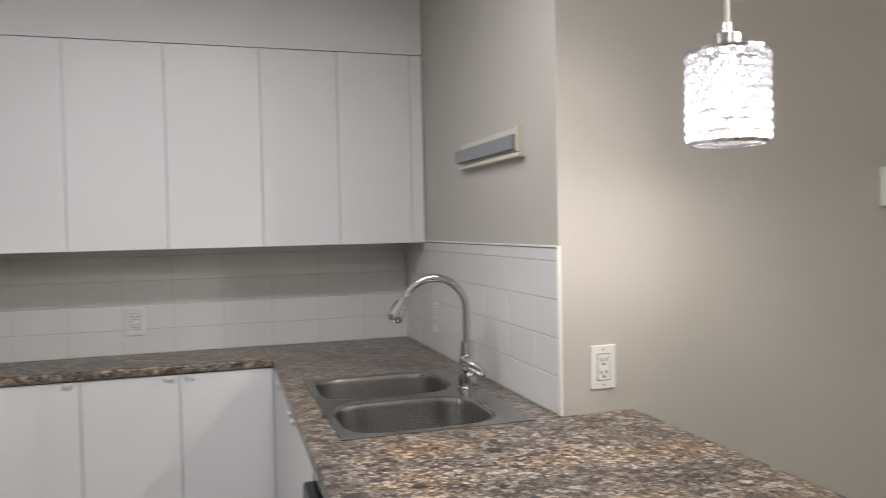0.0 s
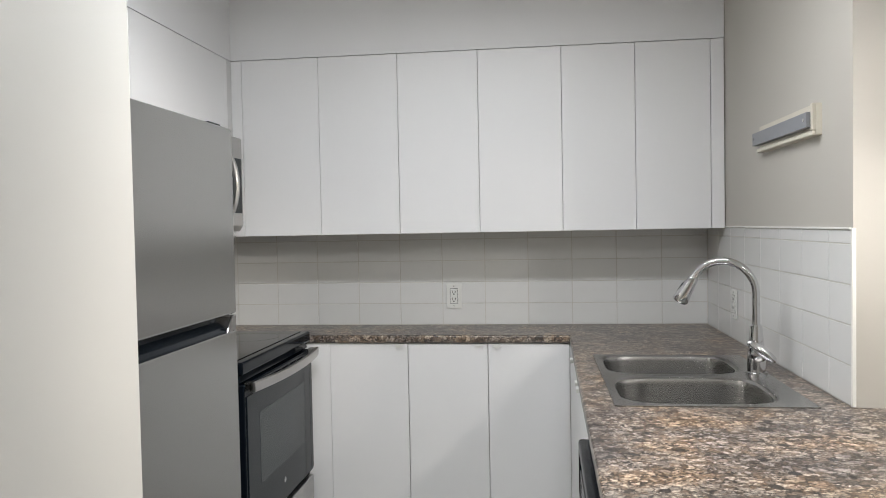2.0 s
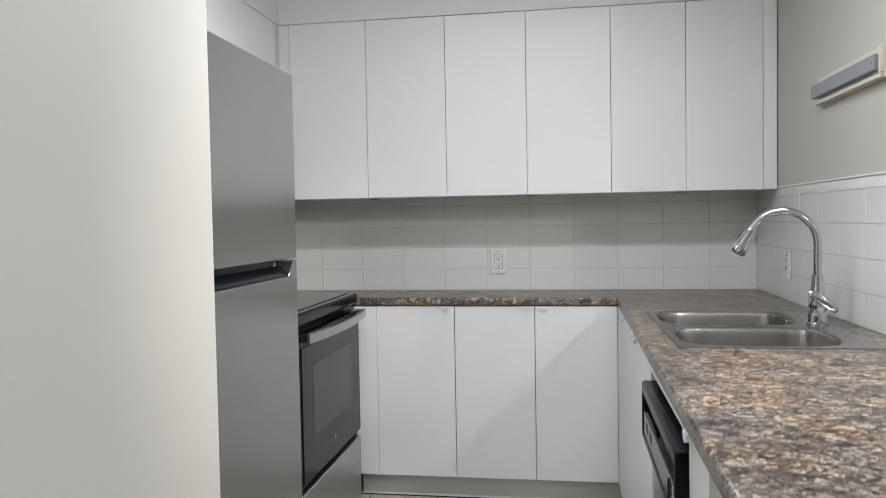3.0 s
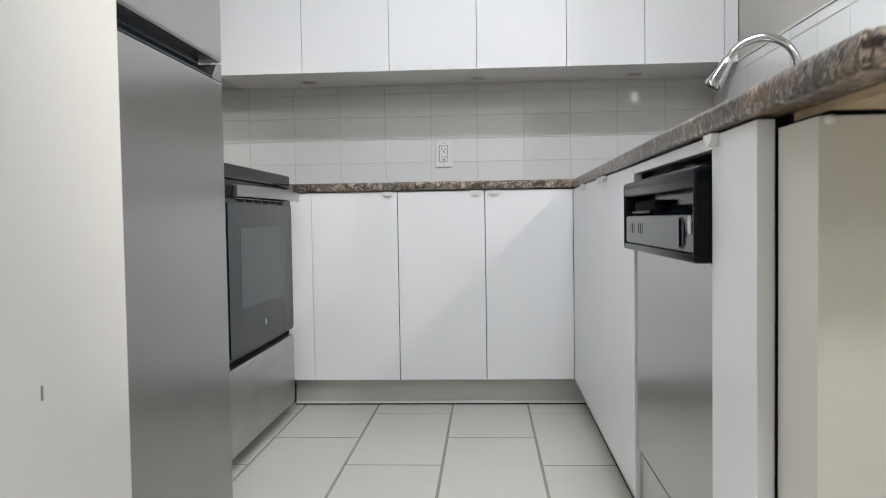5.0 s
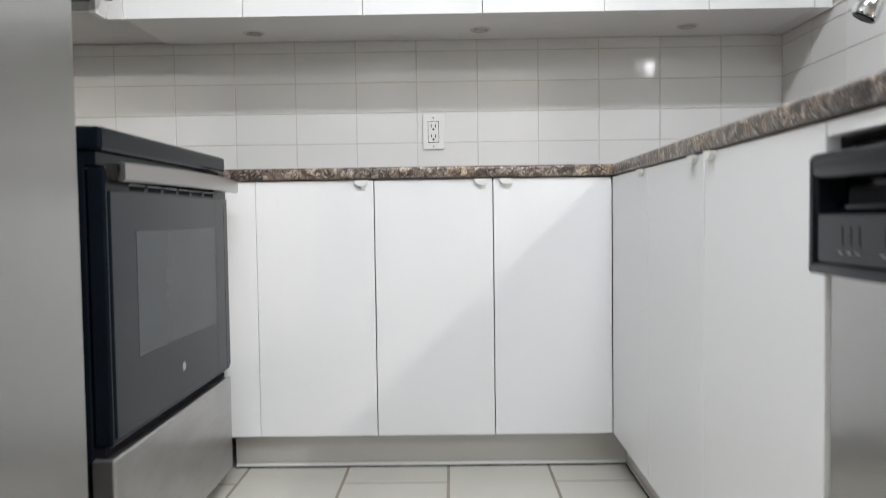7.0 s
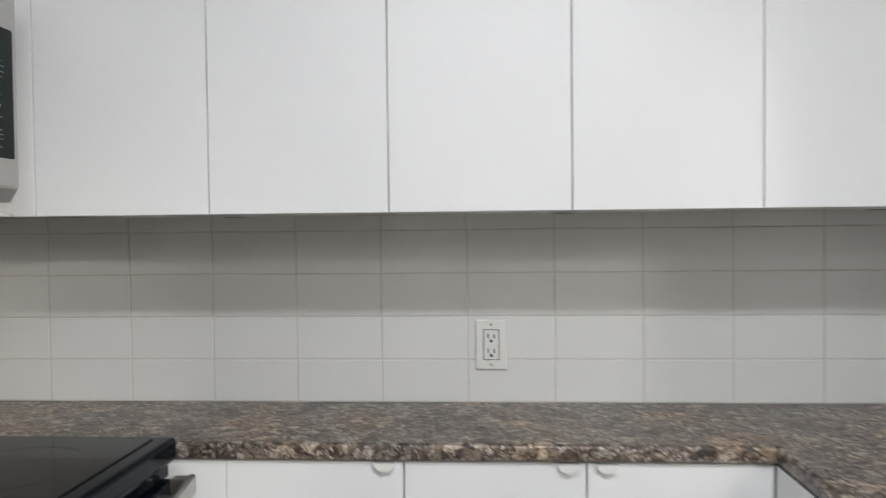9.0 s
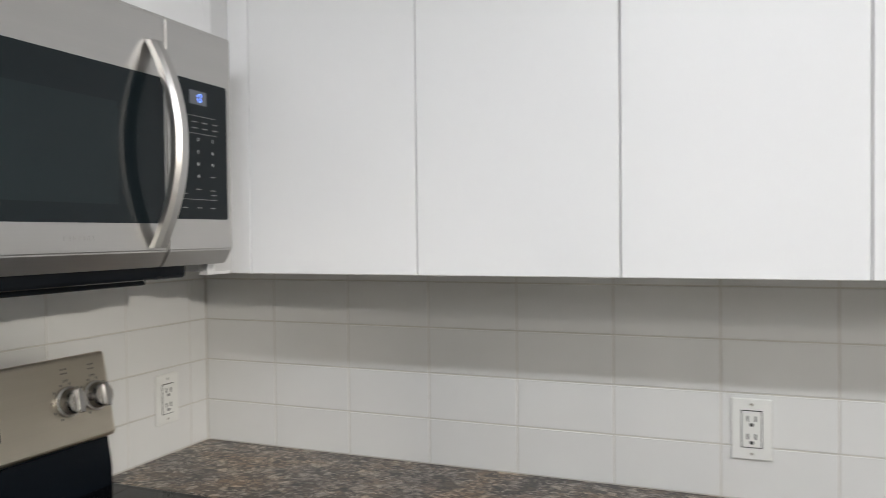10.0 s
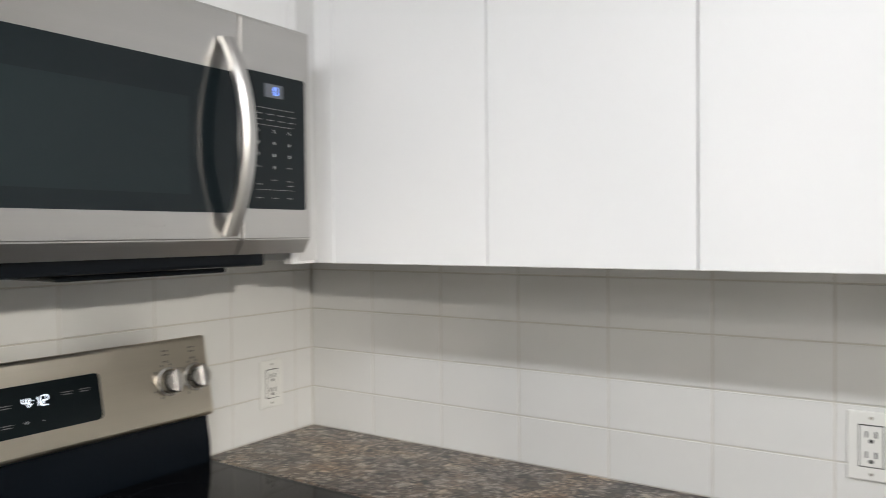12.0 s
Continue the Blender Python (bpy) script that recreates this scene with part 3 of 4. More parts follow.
def tap():
    bx, by = 2.322, -1.172
    f = thing("kitchen_tap", (bx, by, 0.915), "chrome pull-down kitchen tap with a high arched spout", "tap")
    d = Vector((-0.92, 0.39, 0))
    part("base", tube([(bx, by, 0.913), (bx, by, 0.920), (bx, by, 0.922)], [0.031, 0.031, 0.027], 28), M_CHROME, f, "", True)
    part("body", tube([(bx, by, 0.921), (bx, by, 0.965), (bx, by, 0.99), (bx, by, 1.045), (bx, by, 1.060), (bx, by, 1.064)],
                      [0.0265, 0.0265, 0.0245, 0.0185, 0.0180, 0.0140], 28), M_CHROME, f, "", True)
    pts, r = [(bx, by, 1.062), (bx, by, 1.11), (bx, by, 1.155)], 0.096
    base = Vector((bx, by, 1.160))
    for k in range(0, 15):
        a = math.pi * k / 14 * 0.86
        pts.append(tuple(base + d * (r - r * math.cos(a)) + Vector((0, 0, r * math.sin(a)))))
    part("spout", tube(pts, 0.0118, 20), M_CHROME, f, "", True)
    end = Vector(pts[-1])
    way = (end - Vector(pts[-2])).normalized()
    h = part("spray_head", tube([end - way * 0.004, end + way * 0.004, end + way * 0.02, end + way * 0.058, end + way * 0.078, end + way * 0.084],
                                [0.0135, 0.0165, 0.0175, 0.0225, 0.0255, 0.0230], 24), M_CHROME, f, "", True)
    part("nozzle", tube([end + way * 0.083, end + way * 0.0865], [0.0215, 0.0205], 22), M_PLASTIC, h)
    side = way.cross(Vector((0, 0, 1)).cross(way)).normalized()
    out = Vector((-way.z * d.x, -way.z * d.y, 0)).normalized()
    b0 = end + way * 0.036 + out * 0.0190
    part("button", tube([b0 - way * 0.022, b0 - way * 0.015, b0 + way * 0.015, b0 + way * 0.022], [0.003, 0.0065, 0.0075, 0.003], 12), M_PLASTIC, h, "", True)
    p = Vector((bx, by, 0.975))
    part("handle_hub", tube([p + Vector((0.0, -0.012, 0)), p + Vector((0.002, -0.034, 0)), p + Vector((0.002, -0.038, 0))], [0.021, 0.0205, 0.015], 20), M_CHROME, f, "", True)
    q = p + Vector((0.002, -0.034, 0.012))
    part("lever", tube([q + Vector((-0.035, 0.004, 0.028)), q + Vector((-0.028, 0.002, 0.025)), q + Vector((0.0, -0.006, 0.004)), q + Vector((0.022, -0.016, -0.014)), q + Vector((0.034, -0.022, -0.024)), q + Vector((0.037, -0.024, -0.026))],
                       [0.006, 0.011, 0.0165, 0.0135, 0.010, 0.005], 16), M_CHROME, f, "", True)
    return f


tap()


# ---- fridge ----
def fridge():
    f = thing("fridge", (0.43, -1.80, 0), "grey stainless top-freezer fridge with recessed grip", "fridge")
    y0, y1 = -2.094, -1.506
    part("body", block(0.06, 0.755, y0 + 0.006, y1 - 0.006, 0.03, 1.655, 0.004), M_FRIDGE, f)
    part("freezer_door", block(0.764, 0.820, y0, y1, 1.146, 1.664, 0.006, 3), M_FRIDGE, f)
    # the lower door's top edge is cut back to a grip that slopes up at its far end
    bm = bmesh.new()
    box(bm, 0.764, 0.820, y0, y1, 0.055, 1.099, 0.006, 3)
    part("fridge_door", bm, M_FRIDGE, f)
    part("grip_recess", block(0.764, 0.790, y0 + 0.004, y1 - 0.075, 1.0995, 1.1455), M_BLACK, f)
    bm = bmesh.new()
    prof = [(y1 - 0.001, 1.099), (y1 - 0.062, 1.099), (y1 - 0.030, 1.138), (y1 - 0.001, 1.141)]
    a = [bm.verts.new((0.818, y, z)) for y, z in prof]
    b = [bm.verts.new((0.766, y, z)) for y, z in prof]
    bm.faces.new(a), bm.faces.new(b[::-1])
    for i in range(4):
        bm.faces.new((a[i], b[i], b[(i + 1) % 4], a[(i + 1) % 4]))
    part("grip_end", bm, M_FRIDGE, f)
    # Thin chrome tube imitates the highlight along the grip's sloped end.
    part("grip_highlight", tube([(0.8185, y1 - 0.066, 1.1005), (0.8185, y1 - 0.034, 1.137), (0.8185, y1 - 0.004, 1.1415)], 0.0018, 8), M_CHROME, f, "chrome strip put in as the grip's highlight", True)
    bm = bmesh.new()
    prof = [(0.792, 1.0992), (0.818, 1.0992), (0.8175, 1.104), (0.793, 1.128)]
    a = [bm.verts.new((x, y0 + 0.004, z)) for x, z in prof]
    b = [bm.verts.new((x, y1 - 0.063, z)) for x, z in prof]
    bm.faces.new(a), bm.faces.new(b[::-1])
    for i in range(4):
        bm.faces.new((a[i], b[i], b[(i + 1) % 4], a[(i + 1) % 4]))
    part("grip_lip", bm, M_BLACK, f)
    part("hinge_cover", block(0.70, 0.80, y1 - 0.10, y1 - 0.03, 1.6645, 1.674, 0.003), M_PLASTIC, f)
    part("foot_grille", block(0.70, 0.76, y0 + 0.02, y1 - 0.02, 0.0, 0.052, 0.003), M_PLASTIC, f)
    return f


fridge()


# ---- range ----
def stove():
    s = thing("electric_range", (0.37, -0.79, 0), "freestanding electric range, black glass door and stainless drawer", "range")
    y0, y1 = -1.158, -0.408
    part("body", block(0.03, 0.655, y0 + 0.004, y1 - 0.004, 0.055, 0.893, 0.003), M_BLACK, s)
    top = part("cooktop", block(0.10, 0.690, y0 - 0.002, y1 + 0.004, 0.894, 0.938, 0.008, 3), M_BLACK, s)
    part("glass", block(0.118, 0.655, y0 + 0.018, y1 - 0.020, 0.9372, 0.9405, 0.001), M_COOK, top, "black ceramic glass")
    for cx, cy, r in ((0.24, -0.60, 0.085), (0.24, -0.97, 0.10), (0.50, -0.60, 0.115), (0.50, -0.97, 0.085)):
        bm = bmesh.new()
        n = 56
        a = [bm.verts.new((cx + r * math.cos(2 * math.pi * k / n), cy + r * math.sin(2 * math.pi * k / n), 0.94075)) for k in range(n)]
        b = [bm.verts.new((cx + (r - 0.0022) * math.cos(2 * math.pi * k / n), cy + (r - 0.0022) * math.sin(2 * math.pi * k / n), 0.94075)) for k in range(n)]
        for k in range(n):
            bm.faces.new((a[k], a[(k + 1) % n], b[(k + 1) % n], b[k]))
        part("burner_ring", bm, M_FACE, top)
    # vent trim below the cooktop
    v = part("vent_trim", block(0.652, 0.676, y0 + 0.004, y1 - 0.004, 0.866, 0.893, 0.002), M_BLACK, s)
    # door
    d = part("oven_door", block(0.658, 0.692, y0 + 0.003, y1 - 0.003, 0.340, 0.862, 0.005, 3), M_BLACK, s, "black oven door")
    part("door_glass", block(0.6905, 0.6955, y0 + 0.018, y1 - 0.040, 0.352, 0.820, 0.0015), M_GLASS, d, "tinted glass front")
    part("window", block(0.6950, 0.6962, -1.030, -0.528, 0.490, 0.742, 0.0004), M_WINDOW, d, "grey oven window")
    part("side_strip", block(0.6905, 0.6950, y1 - 0.038, y1 - 0.006, 0.352, 0.820, 0.001), M_GLASS, d)
    for k in range(6):
        ya = y0 + 0.11 + k * 0.09
        part("vent_slot", block(0.680, 0.6932, ya, ya + 0.072, 0.842, 0.850, 0.002), M_DARK, d)
        part("vent_slot", block(0.680, 0.6932, ya, ya + 0.072, 0.823, 0.833, 0.002), M_DARK, d)
        part("vent_rim", block(0.6905, 0.6940, ya - 0.002, ya + 0.074, 0.8335, 0.8355, 0.0005), M_STEEL, d, "thin bright rim")
    part("badge", tube([(0.6954, -0.784, 0.420), (0.6966, -0.784, 0.420)], [0.0105, 0.0100], 20), M_RING, d)
    # handle: a bowed flat bar on two end posts
    bm = bmesh.new()
    n, rows = 20, []
    for k in range(n + 1):
        u = k / n
        y = y0 + 0.010 + u * (y1 - y0 - 0.018)
        x = 0.722 + 0.030 * (1 - (2 * u - 1) ** 2)
        rows.append([bm.verts.new(p) for p in ((x, y, 0.836), (x + 0.007, y, 0.839), (x + 0.007, y, 0.869), (x, y, 0.872), (x - 0.008, y, 0.869), (x - 0.008, y, 0.839))])
    for a, b in zip(rows, rows[1:]):
        for i in range(6):
            bm.faces.new((a[i], a[(i + 1) % 6], b[(i + 1) % 6], b[i]))
    bm.faces.new(rows[0][::-1]), bm.faces.new(rows[-1])
    h = part("handle", bm, M_STEEL, d, "bowed stainless handle", True)
    part("handle_post", block(0.690, 0.722, y0 + 0.010, y0 + 0.036, 0.840, 0.870, 0.003), M_SATIN, d)
    part("handle_post", block(0.690, 0.722, y1 - 0.034, y1 - 0.008, 0.840, 0.870, 0.003), M_STEEL, d)
    # drawer and feet
    part("drawer", block(0.640, 0.694, y0 + 0.004, y1 - 0.003, 0.052, 0.318, 0.006, 3), M_DRAWER, s, "stainless storage drawer")
    part("drawer_gap", block(0.645, 0.676, y0 + 0.006, y1 - 0.006, 0.319, 0.339), M_DARK, s)
    for fx, fy in ((0.60, y0 + 0.05), (0.60, y1 - 0.05), (0.10, y0 + 0.05), (0.10, y1 - 0.05)):
        part("foot", tube([(fx, fy, 0.0), (fx, fy, 0.012), (fx, fy, 0.056)], [0.018, 0.016, 0.010], 14), M_PLASTIC, s)
    # backguard: black riser, leaning stainless control panel
    bm = bmesh.new()
    prof = [(0.012, 0.894), (0.110, 0.894), (0.104, 0.975), (0.098, 1.034), (0.012, 1.034)]
    a = [bm.verts.new((x, y0 + 0.002, z)) for x, z in prof]
    b = [bm.verts.new((x, y1 - 0.004, z)) for x, z in prof]
    bm.faces.new(a), bm.faces.new(b[::-1])
    for i in range(5):
        bm.faces.new((a[i], b[i], b[(i + 1) % 5], a[(i + 1) % 5]))
    bmesh.ops.bevel(bm, geom=list(bm.edges), offset=0.004, segments=2, affect="EDGES")
    part("riser", bm, M_BLACK, s, "black enamel riser")
    lean = Matrix.Translation((0.112, -0.787, 1.036)) @ Matrix.Rotation(radians(-10.5), 4, "Y")
    g = part("control_panel", block(-0.060, 0.0, -0.379, 0.383, 0.0, 0.166, 0.008, 3), M_PANEL, s, "leaning stainless control panel")

    def on_panel(name, bm, mat, label="", smooth=False, parent=None):
        bmesh.ops.transform(bm, matrix=lean, verts=bm.verts)
        return part(name, bm, mat, parent or g, label, smooth)

    g.data.transform(lean)
    face = on_panel("display", rounded_plate(0.0003, 0.0022, -0.108, 0.138, 0.040, 0.124, 0.009), M_MWGLASS, "black glass display")

    def write(text, size, y, z, mat, nm="lettering", parent=g, off=0.0006):
        lettering(text, size, lean @ Vector((off, y, z)), lean.to_3x3().to_4x4() @ FACE_X, mat, parent, nm)

    part("clock_digits", segments("4:12", 0.0165, lean @ Matrix.Translation((0.0026, 0.020, 0.093)) @ FACE_X), M_DIGIT, face)
    write("+", 0.013, 0.002, 0.060, M_PRINT, parent=face, off=0.0026)
    write("-", 0.013, 0.030, 0.060, M_PRINT, parent=face, off=0.0026)
    for y, z in ((-0.078, 0.090), (-0.030, 0.092), (-0.088, 0.058), (-0.052, 0.060), (0.108, 0.098), (0.076, 0.098), (-0.030, 0.060)):
        on_panel("label_bar", block(0.0022, 0.0026, y - 0.009, y + 0.009, z + 0.0012, z + 0.0026), M_RING, parent=face)
        on_panel("label_bar", block(0.0022, 0.0026, y - 0.008, y + 0.008, z - 0.0028, z - 0.0014), M_RING, parent=face)
    for yk in (0.281, 0.343, -0.250, -0.312):
        z = 0.083
        kn = on_panel("knob", tube([(0.0004, yk, z), (0.006, yk, z), (0.007, yk, z), (0.024, yk, z), (0.027, yk, z)], [0.029, 0.0285, 0.0245, 0.0225, 0.020], 32), M_SATIN, "satin metal knob", True)
        on_panel("knob_grip", block(0.0265, 0.036, yk - 0.0045, yk + 0.0045, z - 0.023, z + 0.023, 0.002), M_CHROME, parent=kn)
        write("OFF", 0.0065, yk, z + 0.039, M_INK)
        for py, pz in ((-0.004, 0.053), (0.004, 0.053), (-0.004, 0.061), (0.004, 0.061)):
            on_panel("burner_dot", tube([(0.0003, yk + py, z + pz), (0.0007, yk + py, z + pz)], 0.0019, 10), M_INK)
        for k in range(9):
            a = radians(-150 + k * 33)
            on_panel("tick_mark", block(0.0003, 0.0007, yk + 0.034 * math.sin(a) - 0.0012, yk + 0.034 * math.sin(a) + 0.0012, z + 0.034 * math.cos(a) - 0.0022, z + 0.034 * math.cos(a) + 0.0022), M_INK)
    write("Max.", 0.009, -0.224, 0.124, M_INK)
    for z, up, lo in ((0.109, "Burner On", "\u00c9l\u00e9ments en\nfonction"), (0.050, "Hot Cooktop", "Surface chaude")):
        on_panel("indicator_lamp", tube([(0.0003, -0.187, z), (0.0022, -0.187, z), (0.003, -0.187, z)], [0.0058, 0.0056, 0.003], 18), M_RED, "dark red indicator lamp", True)
        write(up, 0.0074, -0.187, z + 0.015, M_INK)
        write(lo, 0.0074, -0.187, z - 0.0165 - (0.004 if "\n" in lo else 0), M_INK)
    return s


stove()


# ---- microwave ----
def microwave():
    m = thing("microwave_oven", (0.2, -0.79, 1.37), "stainless over-the-range microwave with curved handle", "microwave")
    y0, y1, xf = -1.148, -0.427, 0.413
    part("body", block(0.004, 0.374, y0 + 0.004, y1 - 0.004, 1.396, 1.774, 0.003), M_PLASTIC, m)

    def shell(ya, yb):
        bm = bmesh.new()
        prof = [(0.376, 1.374), (0.396, 1.374), (xf, 1.400), (xf, 1.768), (xf - 0.004, 1.772), (0.376, 1.772)]
        a = [bm.verts.new((x, ya, z)) for x, z in prof]
        b = [bm.verts.new((x, yb, z)) for x, z in prof]
        bm.faces.new(a), bm.faces.new(b[::-1])
        for i in range(len(prof)):
            j = (i + 1) % len(prof)
            bm.faces.new((a[i], b[i], b[j], a[j]))
        bmesh.ops.bevel(bm, geom=list(bm.edges), offset=0.002, segments=2, affect="EDGES")
        return bm

    d = part("door", shell(y0, -0.5885), M_STEEL, m, "stainless door frame")
    g = part("door_glass", rounded_plate(xf - 0.004, xf + 0.0016, -1.135, -0.5945, 1.443, 1.672, 0.006), M_MWGLASS, d, "dark glass window")
    part("window_mesh", block(xf + 0.0014, xf + 0.0021, -1.055, -0.690, 1.470, 1.620), M_MWMESH, g)
    part("icon_strip", block(xf + 0.0014, xf + 0.0022, -1.133, -1.1065, 1.648, 1.666), M_FACE, g)
    part("sticker", block(xf + 0.0014, xf + 0.0024, -1.1060, -1.0885, 1.647, 1.6655), M_PLATE, g, "white square sticker")
    part("sticker_print", block(xf + 0.0023, xf + 0.0027, -1.1040, -1.0905, 1.649, 1.6635), M_PRINT, g)
    for k in range(3):
        yk = -1.131 + k * 0.0083
        part("icon", block(xf + 0.002, xf + 0.0025, yk, yk + 0.0055, 1.6545, 1.660, 0.0002), M_RING, g)
    c = part("control_side", shell(-0.5865, y1), M_STEEL, m, "stainless control side")
    p = part("control_panel", rounded_plate(xf - 0.004, xf + 0.0018, -0.578, -0.441, 1.451, 1.682, 0.005), M_MWGLASS, c, "dark glass key panel")
    lcd = part("display", block(xf + 0.0016, xf + 0.0024, -0.536, -0.495, 1.642, 1.665), M_LCD, p)
    part("clock_digits", segments(":0", 0.0125, Matrix.Translation((xf + 0.0026, -0.513, 1.6535)) @ FACE_X), M_BLUE, lcd)
    for z in (1.623, 1.594, 1.484):
        part("rule", block(xf + 0.0016, xf + 0.0021, -0.560, -0.470, z - 0.0004, z + 0.0004), M_RING, p)
    for r, row in enumerate(("123", "456", "789", " 0 ")):
        for k, ch in enumerate(row):
            if ch != " ":
                lettering(ch, 0.0078, (xf + 0.002, -0.552 + k * 0.036, 1.584 - r * 0.0205), FACE_X, M_PRINT, p, "key_number")
    for z, cols in ((1.613, 4), (1.603, 4)):
        for k in range(cols):
            yk = -0.557 + k * 0.0255
            part("key_label", block(xf + 0.0016, xf + 0.0020, yk, yk + 0.014, z - 0.0007, z + 0.0007), M_RING, p)
    for yk, z in ((-0.558, 1.523), (-0.486, 1.523), (-0.486, 1.500), (-0.523, 1.501), (-0.556, 1.493), (-0.484, 1.492), (-0.556, 1.470), (-0.521, 1.470), (-0.487, 1.470)):
        part("key_label", block(xf + 0.0016, xf + 0.0020, yk, yk + 0.012, z - 0.0007, z + 0.0007), M_RING, p)
    # handle: a bar bowed away from the door
    bm, rows, n = bmesh.new(), [], 22
    for k in range(n + 1):
        u = k / n
        z = 1.405 + u * 0.318
        bow = 1 - (2 * u - 1) ** 2
        x = xf + 0.001 + 0.047 * bow
        rows.append([bm.verts.new(q) for q in ((x, -0.632, z), (x + 0.010, -0.632, z), (x + 0.016, -0.626, z), (x + 0.016, -0.612, z), (x + 0.010, -0.606, z), (x, -0.606, z))])
    for a, b in zip(rows, rows[1:]):
        for i in range(6):
            bm.faces.new((a[i], a[(i + 1) % 6], b[(i + 1) % 6], b[i]))
    bm.faces.new(rows[0][::-1]), bm.faces.new(rows[-1])
    h = part("handle", bm, M_STEEL, d, "bowed stainless handle", True)
    # maker's mark as plain bars
    for k in range(7):
        part("mark_bar", block(xf - 0.001, xf + 0.0006, -0.785 + k * 0.0082, -0.7800 + k * 0.0082, 1.418, 1.4245), M_STEEL, d)
    u = part("underside", block(0.05, 0.372, y0 + 0.01, -0.50, 1.352, 1.3955, 0.006), M_PLASTIC, m, "black vent underside")
    part("grease_filter", block(0.08, 0.24, -1.05, -0.90, 1.346, 1.353, 0.002), M_DARK, u)
    part("lamp_cover", block(0.20, 0.34, -0.86, -0.56, 1.342, 1.353, 0.004), M_PLASTIC, u)
    b = part("mounting_plate", block(0.004, 0.30, -0.585, -0.448, 1.371, 1.394, 0.001), M_CARCASS, m, "grey mounting plate")
    for yk in (-0.56, -0.52, -0.48):
        part("screw", tube([(0.3005, yk, 1.380), (0.302, yk, 1.380)], 0.004, 10), M_DARK, b)
    return m


microwave()
t = thing("plastic_strip", (0.004, -0.885, 1.20), "clear plastic film strip hanging under the microwave on tiles", "film")
bm, rows = bmesh.new(), []
for k in range(15):
    z = 1.372 - k * 0.013
    y = -0.885 + 0.002 * math.sin(k * 0.9)
    rows.append([bm.verts.new((0.004 + 0.0022 * math.sin(k * 1.7 + i * 1.3) + 0.0022, y + 0.009 * (i - 1), z)) for i in range(3)])
for a, b in zip(rows, rows[1:]):
    for i in range(2):
        bm.faces.new((a[i], a[i + 1], b[i + 1], b[i]))
bmesh.ops.solidify(bm, geom=list(bm.faces), thickness=0.0006)
part("film", bm, M_FILM, t, "", True).visible_shadow = False


# ---- dishwasher ----
def dishwasher():
    d = thing("dishwasher", (0, 0, 0), "older built-in dishwasher, black controls and stainless door", "dishwasher")
    d.matrix_basis = RUN @ Matrix.Translation((0.3, -1.905, 0))
    parent_y[d.name] = -1.905
    y0, y1 = -2.204, -1.608
    run_part("body", block(0.03, 0.57, y0 + 0.004, y1 - 0.004, 0.03, 0.845), M_DARK, d)
    run_part("door", block(0.004, 0.029, y0 + 0.001, y1 - 0.001, 0.238, 0.690, 0.003), M_DOOR, d, "stainless door panel")
    run_part("lower_panel", block(0.010, 0.029, y0 + 0.001, y1 - 0.001, 0.105, 0.228, 0.003), M_DOOR, d, "stainless lower access panel")
    run_part("toe_panel", block(0.06, 0.07, y0 + 0.001, y1 - 0.001, 0.0, 0.104, 0.001), M_PLASTIC, d)
    # control head: rounded frame, grip trough, face
    bm = bmesh.new()
    box(bm, -0.024, 0.029, y0, y1, 0.799, 0.832, 0.008, 3)
    box(bm, -0.024, 0.029, y0, y1, 0.688, 0.7020, 0.004, 2)
    box(bm, -0.024, 0.029, y0, y0 + 0.014, 0.692, 0.829, 0.005, 3)
    box(bm, -0.024, 0.029, y1 - 0.020, y1, 0.692, 0.829, 0.006, 3)
    c = run_part("control_head", bm, M_PLASTIC, d, "black plastic control head", True)
    # grip trough under the top bar: a sloped sill with a deeper pocket towards the far end
    bm = bmesh.new()
    prof = [(-0.019, 0.7605), (0.012, 0.778), (0.012, 0.7985), (0.028, 0.7985), (0.028, 0.7605)]
    ya, yb = y0 + 0.0145, y1 - 0.0205
    a = [bm.verts.new((x, ya, z)) for x, z in prof]
    b = [bm.verts.new((x, yb, z)) for x, z in prof]
    bm.faces.new(a), bm.faces.new(b[::-1])
    for i in range(len(prof)):
        j = (i + 1) % len(prof)
        bm.faces.new((a[i], b[i], b[j], a[j]))
    run_part("grip_trough", bm, M_BLACK, c)
    run_part("grip_pocket", block(-0.012, 0.0115, y1 - 0.270, y1 - 0.070, 0.7655, 0.7900, 0.006, 3), M_DARK, c, "", True)
    run_part("grip_lip", block(-0.0195, -0.0125, y1 - 0.262, y1 - 0.078, 0.7640, 0.7700, 0.0025, 3), M_PLASTIC, c, "", True)
    run_part("face", block(-0.0215, 0.010, y0 + 0.0145, y1 - 0.0205, 0.7025, 0.7600, 0.0025), M_FACE, c, "dark grey control face")
    for k in range(3):
        for g in (0.0, 0.085):
            yk = y1 - 0.075 - g - k * 0.018
            run_part("key", block(-0.0222, -0.0213, yk - 0.005, yk + 0.005, 0.724, 0.745, 0.0004), M_FACE, c)
            run_part("key_label", block(-0.0219, -0.0213, yk - 0.004, yk + 0.004, 0.715, 0.7172), M_RING, c)
    dy = -2.120
    run_part("dial_ring", tube([(-0.0213, dy, 0.732), (-0.0219, dy, 0.732)], [0.0275, 0.0272], 36), M_RING, c, "thin grey ring")
    n = run_part("dial", tube([(-0.0213, dy, 0.732), (-0.0228, dy, 0.732), (-0.0235, dy, 0.732)], [0.0262, 0.0258, 0.0240], 32), M_BLACK, c, "black dial", True)
    run_part("dial_grip", block(-0.0262, -0.0232, dy - 0.0025, dy + 0.0025, 0.709, 0.755, 0.001), M_PLASTIC, n)
